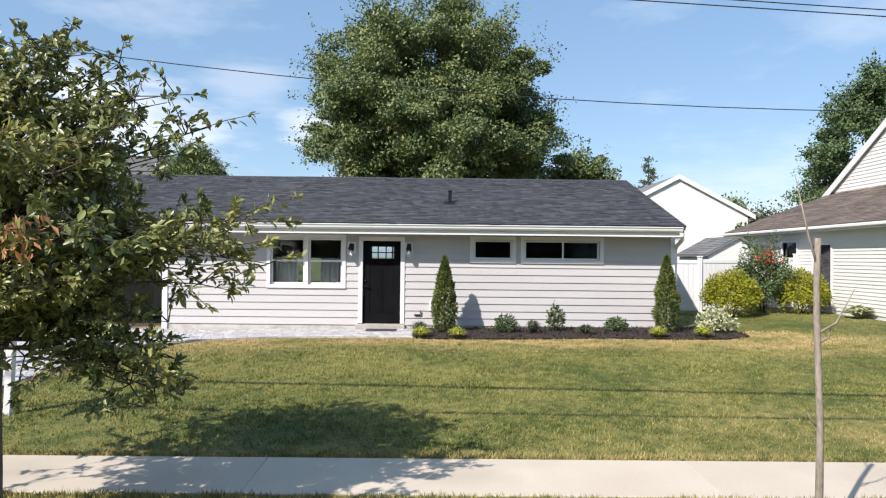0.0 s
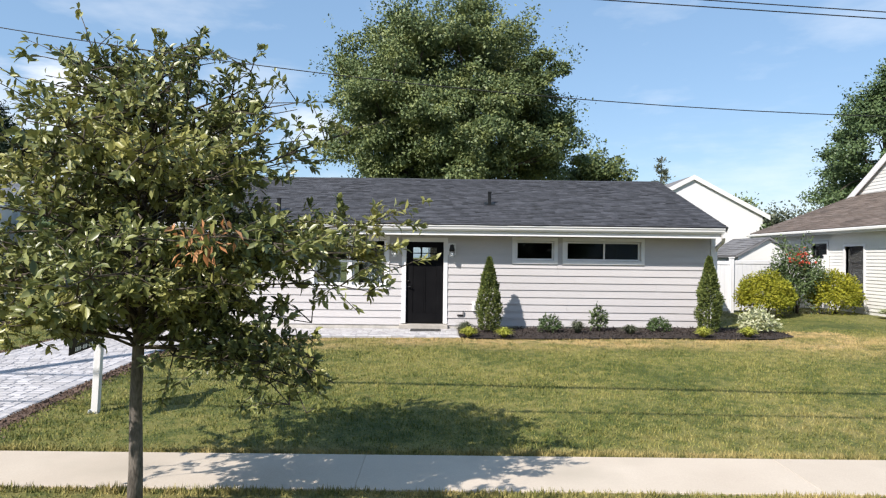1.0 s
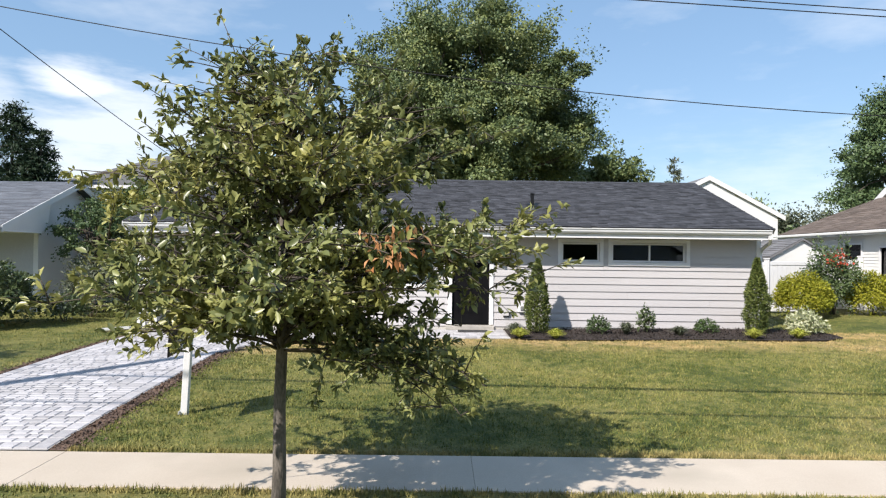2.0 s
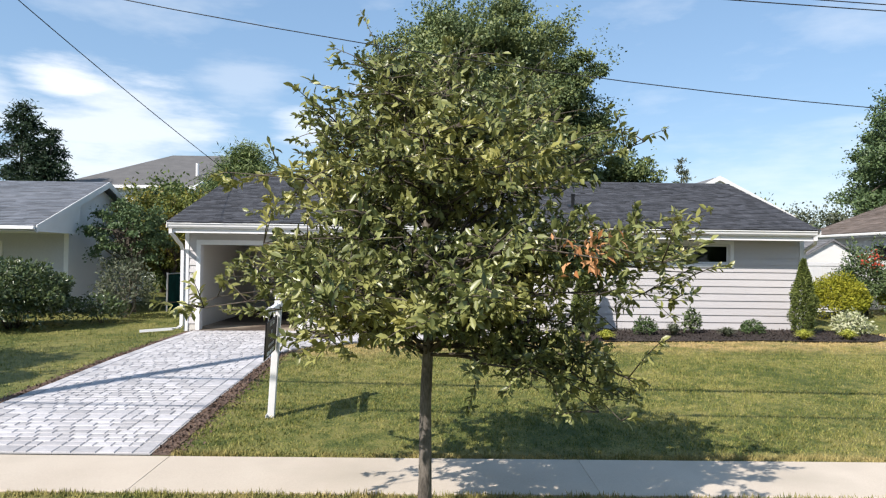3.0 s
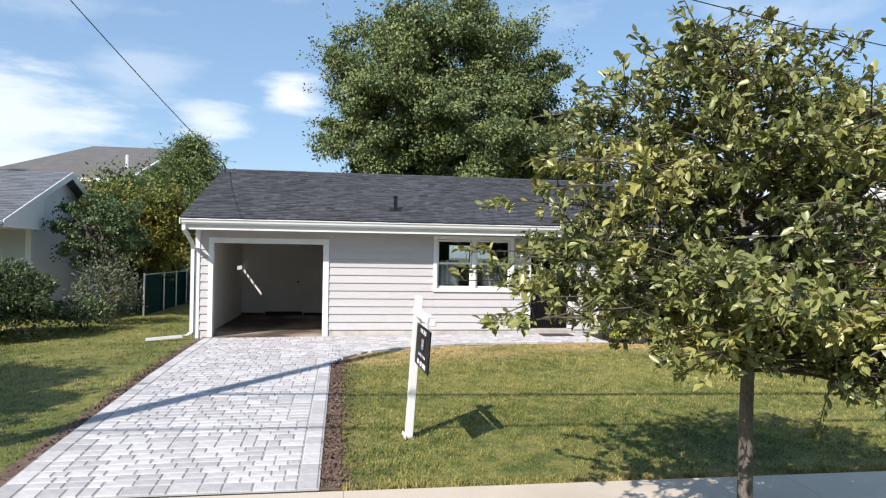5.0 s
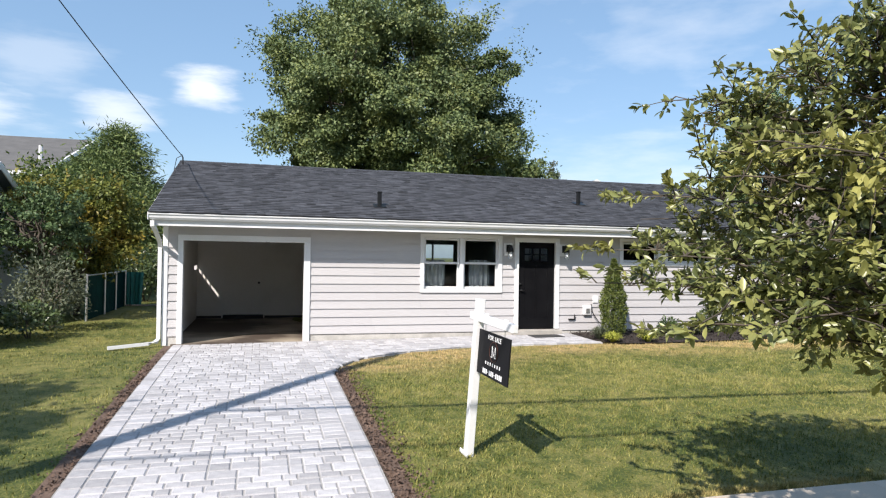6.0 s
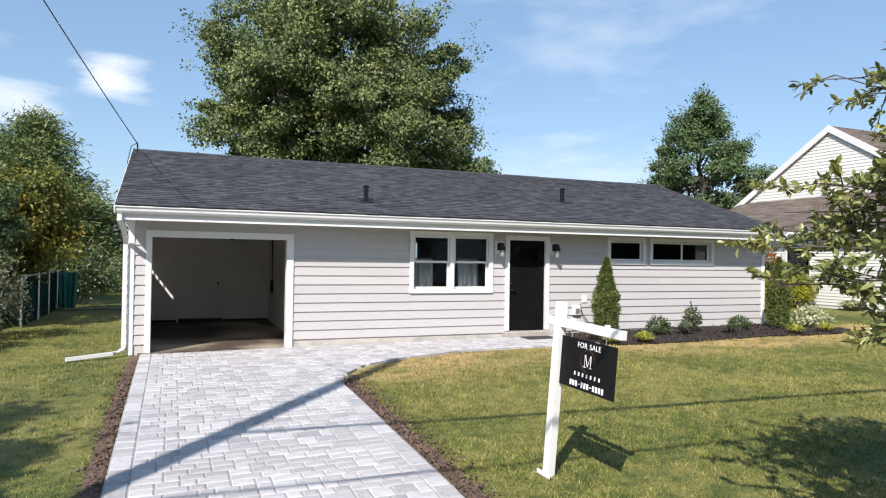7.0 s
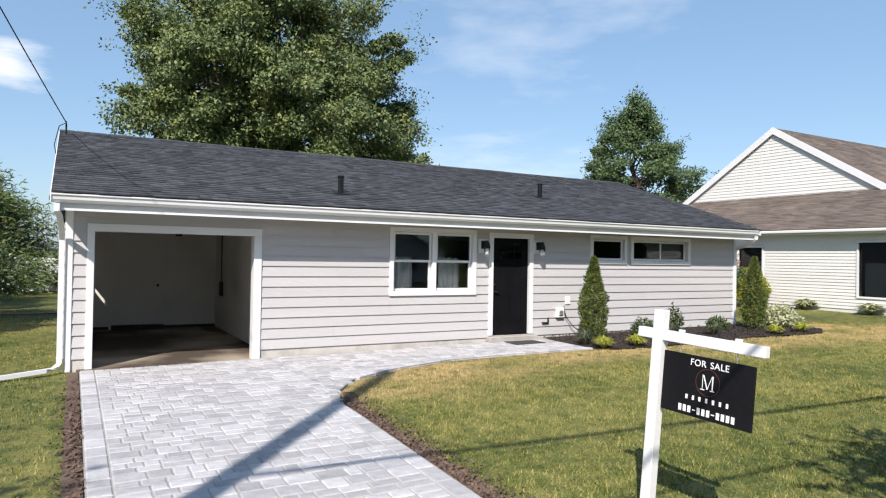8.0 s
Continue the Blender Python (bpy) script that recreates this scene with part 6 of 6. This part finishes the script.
def far_left_house():
    """Two-storey house with a hipped grey roof."""
    t = thing("hip_roof_house", (-24.0, 58.0, 0.6), "distant two-storey house with a grey hipped roof", "house")
    add = simple_part(t)
    y, x0, x1, ez, rz, half = 48.0, -31.0, -21.0, 7.4, 11.6, 13.5
    add("wall", boxes((x0 + 0.5, y + 0.5, 0.5, x1 - 0.5, y + 2 * half - 0.5, ez)), M["shade_white"], "pale grey wall")
    bm = bmesh.new()
    v = [bm.verts.new(q) for q in ((x0, y, ez), (x1, y, ez), (x1, y + 2 * half, ez), (x0, y + 2 * half, ez), (x0 + 3.1, y + half, rz), (x1 - 0.01, y + half, rz))]
    for q in ((0, 1, 5, 4), (1, 2, 5), (2, 3, 4, 5), (3, 0, 4), (3, 2, 1, 0)):
        bm.faces.new([v[i] for i in q])
    add("roof", bm, M["shingle_far"], "grey shingle hip roof")
    add("fascia", boxes((x0, y - 0.06, ez - 0.2, x1, y - 0.005, ez + 0.02)), M["white"])
    bm = bmesh.new()
    prism(bm, ((y - 0.1, ez + 0.0), (y + half, rz + 0.05), (y + 2 * half + 0.1, ez), (y + 2 * half + 0.1, ez - 0.3), (y + half, rz - 0.25), (y - 0.1, ez - 0.3)), "x", x1, x1 + 0.15)
    add("rake_board", bm, M["white"], "white rake board")
    bm = bmesh.new()
    tube(bm, ((x1 - 1.2, y + 4.0, ez + 1.1), (x1 - 1.2, y + 4.0, ez + 2.2)), 0.13, 8)
    add("vent_pipe", bm, M["white"])


far_left_house()


def chain_fence():
    t = thing("chain_link_fence", (-12.6, 24.0, 0.55), "chain-link fence with dark green privacy slats", "fence")
    add = simple_part(t)
    ys = [22.2, 24.45, 26.1, 27.7]
    for y in ys:
        bm = bmesh.new()
        tube(bm, ((-12.45, y, 0.45), (-12.45, y, 1.86)), 0.028, 8)
        add("post", bm, M["steel"], "galvanised post")
    bm = bmesh.new()
    tube(bm, ((-12.45, ys[0], 1.82), (-12.45, ys[-1], 1.82)), 0.02, 8)
    add("rail", bm, M["steel"])
    y = ys[0] + 0.04
    while y < ys[-1]:
        add("slat", boxes((-12.51, y, 0.56, -12.495, y + 0.085, 1.78)), M["green_slat"])
        y += 0.092


chain_fence()
tarp = thing("tarpaulin", (-12.2, 27.75, ground(-12.2, 27.75)), "teal plastic tarpaulin hung beside the slatted fence", "tarpaulin")
bm = bmesh.new()
fold = [(-0.30 + 0.03 * i, 0.035 * math.sin(i * 1.35) + 0.02 * math.sin(i * 0.6)) for i in range(21)]
prism(bm, fold + [(x, y + 0.012) for x, y in reversed(fold)], "z", 0.0, 1.22)
for v in bm.verts:
    v.co.x *= 1.0 + 0.25 * (v.co.z / 1.22 - 0.5)
part("sheeting", bm, M["teal"], tarp)
bm = bmesh.new()
tube(bm, [(-0.25 + 0.16 * i, -0.08 + 0.05 * math.sin(i * 1.1), 0.03) for i in range(16)], 0.03, 8)
part("edge_roll", bm, M["dead_wood"], tarp, "pale rolled edge lying on the grass", True)

# plants round the lot
shrub("clipped_hedge", -14.25, 16.9, 1.5, 1.66, 17000, 0.115, M["leaf_dark"], "broad dark green rounded hedge on the lawn", 101, width=0.5, stems=14, lobes=0.35)
shrub("clipped_hedge", -16.8, 16.4, 1.6, 1.6, 15000, 0.115, M["leaf_dark"], "broad dark green rounded hedge on the lawn", 102, width=0.5, stems=14, lobes=0.35)
shrub("low_shrub", -12.7, 18.4, 0.6, 0.8, 900, 0.12, M["leaf_dark"], "small dark shrub by the neighbouring wall", 103, width=0.5)
# Added shrub that stands in for the dark green shade in this gap.
shrub("low_shrub", -12.15, 30.2, 0.95, 2.0, 2600, 0.14, M["leaf_dark"], "dark green shrub added for the dark gap behind the fence", 115, width=0.5, stems=8, lobes=0.4)
shrub("olive_shrub", -12.75, 19.9, 0.85, 1.9, 2300, 0.12, M["leaf_olive"], "tall loose grey-green shrub with bare stems", 104, width=0.4, stems=12, stem_mat=M["dead_wood"], lobes=0.6)
crown_tree("red_maple", (-13.2, 24.2, 0.55), 5, 0.09, (-13.25, 24.8, 3.3, 1.6, 1.7, 1.6), 150, 140, 0.14, M["leaf_maple_red"], M["bark_dark"], "small spreading maple with green and bronze leaves", 105, clump_r=(0.28, 0.6), lobes=0.5, flat=0.6)
crown_tree("dark_maple", (-13.4, 21.9, 0.55), 5, 0.07, (-13.55, 21.7, 3.15, 1.3, 1.0, 1.15), 64, 120, 0.11, M["leaf_deep"], M["bark_dark"], "small dark-leaved tree by the neighbouring gable", 106, clump_r=(0.16, 0.36), lobes=0.7, flat=0.5)
crown_tree("green_tree", (-15.4, 31.0, 0.6), 7, 0.16, (-15.3, 31.0, 3.1, 2.3, 2.3, 2.1), 130, 150, 0.20, M["leaf_light"], M["bark_dark"], "bushy green tree behind the fence", 107, clump_r=(0.4, 0.85), lobes=0.4)
crown_tree("green_tree", (-17.0, 33.0, 0.6), 7, 0.16, (-16.8, 33.0, 3.2, 2.6, 2.4, 2.0), 90, 130, 0.20, M["leaf_light"], M["bark_dark"], "bushy green tree behind the fence", 108, clump_r=(0.4, 0.85), lobes=0.4)
conifer("pine", (-15.6, 41.8, 0.6), 8.8, 6.8, M["leaf_pine"], "broad feathery green pine behind the back fence", 160, 32, 0.05, 5.0, 0.32, 0.13)
conifer("spruce", (-32.2, 46.0, 0.6), 12.4, 4.6, M["leaf_conifer"], "dark green spruce behind the neighbouring roof", 109, 26, 0.1, 2.0, 0.36, 0.2)
conifer("spruce", (-30.2, 46.0, 0.6), 10.6, 3.2, M["leaf_conifer"], "dark green spruce behind the neighbouring roof", 110, 22, 0.1, 2.0, 0.36, 0.2)
shrub("golden_shrub", 8.8, 19.8, 0.82, 1.30, 9000, 0.085, M["leaf_yellow"], "rounded golden-yellow shrub before the white fence", 111, width=0.5, group="golden shrubs", lobes=0.2)
shrub("golden_shrub", 11.05, 20.0, 0.72, 1.25, 7500, 0.085, M["leaf_yellow"], "rounded golden-yellow shrub before the white fence", 112, width=0.5, group="golden shrubs", lobes=0.2)
rose = shrub("rose_bush", 10.1, 20.45, 0.8, 2.1, 6500, 0.10, M["leaf_far"], "tall climbing bush with red blossoms", 113, width=0.5, stems=12, lobes=0.6)
rng_r = np.random.default_rng(12)
leaves("blossom", rng_r.normal(0, 0.16, (90, 3)) * (1, 1, 0.9) + np.array((-0.2, -0.6, 1.72)), rng_r.uniform(0.05, 0.1, 90), 0.8, M["petal"], rose, rng_r)
for i, (x, y) in enumerate(((11.7, 18.3), (11.7, 16.2), (11.75, 14.6))):
    tuft(x, y, 0.55, 0.40, 320, M["leaf_variegated"], "clump of pale-edged hosta leaves by the wall", 120 + i, "hosta", 0.5, "hostas by the wall")
shrub("evergreen_shrub", 13.1, 28.2, 1.0, 2.9, 2500, 0.2, M["leaf_far"], "tall green shrub behind the shed", 130, width=0.5)
crown_tree("green_tree", (9.7, 46.0, 0.6), 9, 0.2, (9.7, 46.0, 6.9, 2.3, 2.3, 2.9), 90, 120, 0.3, M["leaf_maple"], M["bark_dark"], "green tree behind the roof ridge", 131, clump_r=(0.45, 0.9))
conifer("sparse_conifer", (19.1, 60.0, 0.6), 11.4, 2.3, M["leaf_olive"], "thin sparse conifer far behind", 132, 20, 0.4)
crown_tree("green_tree", (34.0, 77.0, 0.6), 8, 0.2, (34.0, 77.0, 6.6, 2.2, 2.2, 2.9), 50, 110, 0.4, M["leaf_maple"], M["bark_dark"], "dark green tree far behind", 133)
for i, x in enumerate((24.5, 28.0, 31.5)):
    crown_tree("pale_tree", (x, 56.0, 0.6), 6, 0.14, (x, 56.0, 4.4, 2.3, 2.0, 2.4), 60, 90, 0.3, M["leaf_olive"], M["bark_dark"], "pale green tree far behind", 140 + i, lobes=0.5)
crown_tree("street_tree", (-17.2, 5.6, 0.2), 8, 0.14, (-17.2, 5.6, 6.0, 2.5, 2.5, 2.4), 130, 170, 0.2, M["leaf_far"], M["bark_dark"], "taller street tree on the verge that shades the lawn", 150, clump_r=(0.35, 0.8))

# the far side of the street: unseen, added for the windows to mirror
rng_o = random.Random(44)
for i in range(14):
    x = -52 + i * 8.6 + rng_o.uniform(-1.5, 1.5)
    if 7 < x < 21:
        continue
    y = -25 + rng_o.uniform(-3, 3)
    h = rng_o.uniform(4.4, 6.0)
    crown_tree("green_tree", (x, y, 0.19), 9, 0.2, (x, y, h, 4.4, 3.6, h - 0.6), 60, 70, 0.62, M["leaf_far"], M["bark_dark"], "broad green tree on the opposite side of the street", 200 + i, clump_r=(0.8, 1.5))


def opposite_house():
    t = thing("opposite_house", (14.0, -24.0, 0.19), "white gabled house on the opposite side of the street", "house")
    add = simple_part(t)
    bm = bmesh.new()
    prism(bm, ((9.5, 0.1), (18.5, 0.1), (18.5, 3.2), (14.0, 5.6), (9.5, 3.2)), "y", -32, -24)
    add("wall", bm, M["white"])
    for sgn in (-1, 1):
        bm = bmesh.new()
        prism(bm, ((14.0, 5.8), (14.0 + sgn * 5.0, 3.12), (14.0 + sgn * 5.0, 2.98), (14.0, 5.64)), "y", -32.3, -23.6)
        add("roof", bm, M["shingle_grey"], "grey shingle roof")
    for x in (10.8, 15.4):
        w = add("window", boxes((x, -24.0, 1.2, x + 1.8, -23.95, 2.5), bevel=0.01), M["white"])
        # Solid black panel on the wall, drawn for an unlit window.
        add("pane", boxes((x + 0.08, -23.949, 1.28, x + 1.72, -23.945, 2.42)), M["sign"], "dark glass", under=w)


opposite_house()

# pavement and drive pieces


def paver_mesh(w, d, h=0.05):
    bm = boxes((-w / 2, -d / 2, -h, w / 2, d / 2, 0), bevel=0.0)
    top = [e for e in bm.edges if all(abs(v.co.z) < 1e-6 for v in e.verts)]
    bmesh.ops.bevel(bm, geom=top, offset=0.012, segments=1, affect="EDGES")
    bmesh.ops.recalc_face_normals(bm, faces=bm.faces)
    me = bpy.data.meshes.new("paver")
    bm.to_mesh(me)
    bm.free()
    me.materials.append(M["paver"])
    return me


def build_drive():
    rng = random.Random(17)
    poly = [(-9.56, 7.30), (-6.63, 7.30), (-6.63, 12.9), *WALK_EDGE[1:], (-0.57, 16.6), (-9.56, 16.6)]
    base = sheet("driveway", poly, M["joint"], 0.019, "driveway and path of pale grey mixed concrete pavers", "driveway", 0.5)
    spots = []

    def put(cx, cy, w, d, turn=0.0):
        spots.append((cx, cy, w - 0.008, d - 0.008, turn))
    # border courses along both sides
    y = 7.33
    while y < 16.5:
        d = rng.choice((0.20, 0.28, 0.36))
        put(-9.45, y + d / 2, 0.20, d)
        if y + d < 13.0:
            put(-6.74, y + d / 2, 0.20, d)
        y += d
    # rows of the field, running across
    y = 7.33
    while y < 16.55:
        d = rng.choice((0.14, 0.14, 0.21))
        d = min(d, 16.58 - y)
        if d < 0.05:
            break
        x = -9.35
        right = -6.84 if y + d < 13.0 else -0.60
        while x < right - 0.03:
            w = rng.choice((0.14, 0.21, 0.21, 0.28))
            if right - x - w < 0.09:
                w = right - x
            cx, cy = x + w / 2, y + d / 2
            ok = cx < -6.84 or cy - d / 2 > walk_y(min(max(cx, -6.66), -0.55)) - 0.01
            if ok:
                put(cx, cy, w, d)
            x += w
        y += d
    # curved edge of the path
    pts = [Vector((*p, 0)) for p in WALK_EDGE]
    for a, b in zip(pts, pts[1:]):
        n = max(1, round((b - a).length / 0.26))
        for i in range(n):
            c = a.lerp(b, (i + 0.5) / n)
            way = (b - a).normalized()
            c = c + Vector((-way.y, way.x, 0)) * 0.07
            put(c.x, c.y, (b - a).length / n, 0.14, math.atan2(way.y, way.x))
    spots.sort(key=lambda s: s[1])
    shared = {}
    verts, faces = [], []
    for i, (cx, cy, w, d, turn) in enumerate(spots):
        z = ground(cx, cy) + 0.030 + rng.uniform(-0.002, 0.002) + (0.003 if turn else 0)
        sx = math.atan((ground(cx, cy + 0.2) - ground(cx, cy - 0.2)) / 0.4)
        m = Matrix.Translation((cx, cy, z)) @ Euler((sx + rng.uniform(-0.006, 0.006), rng.uniform(-0.006, 0.006), turn)).to_matrix().to_4x4()
        key = (round(w, 2), round(d, 2))
        if key not in shared:
            shared[key] = paver_mesh(*key)
        me = shared[key]
        if i < 300:
            ob = new("paver", me)
            ob.parent = base
            ob.matrix_basis = m
        else:
            k = len(verts)
            verts += [m @ v.co for v in me.vertices]
            faces += [[k + q for q in p.vertices] for p in me.polygons]
    raw("pavers", verts, faces, M["paver_rest"], base, kind="stuff")


build_drive()


def build_pavement():
    bed = [(-60, 6.23), (60, 6.23), (60, 7.275), (-60, 7.275)]
    bm = bmesh.new()
    vs = [bm.verts.new((x, y, ground(x, y) - 0.02)) for x, y in bed]
    bm.faces.new(vs)
    base = tagged(part("pavement", bm, M["joint"]), "pale concrete pavement slabs with narrow joints", "pavement", kind="structure")
    zs = [ground(0, 6.22) + 0.02, ground(0, 7.28) + 0.016]
    bm = bmesh.new()
    box(bm, -2.279, 6.22, 0.1, 2.279, 7.28, 0.25)
    for v in bm.verts:
        if v.co.z > 0.2:
            v.co.z = zs[0] if v.co.y < 7 else zs[1]
    bmesh.ops.bevel(bm, geom=[e for e in bm.edges if all(v.co.z > 0.2 for v in e.verts)], offset=0.005, segments=1, affect="EDGES")
    me = bpy.data.meshes.new("slab")
    bmesh.ops.recalc_face_normals(bm, faces=bm.faces)
    bm.to_mesh(me)
    bm.free()
    me.materials.append(M["concrete"])
    for i in range(-9, 12):
        ob = new("slab", me)
        ob.parent = base
        ob.location.x = -6.40 - 2.28 + 4.56 * i


build_pavement()
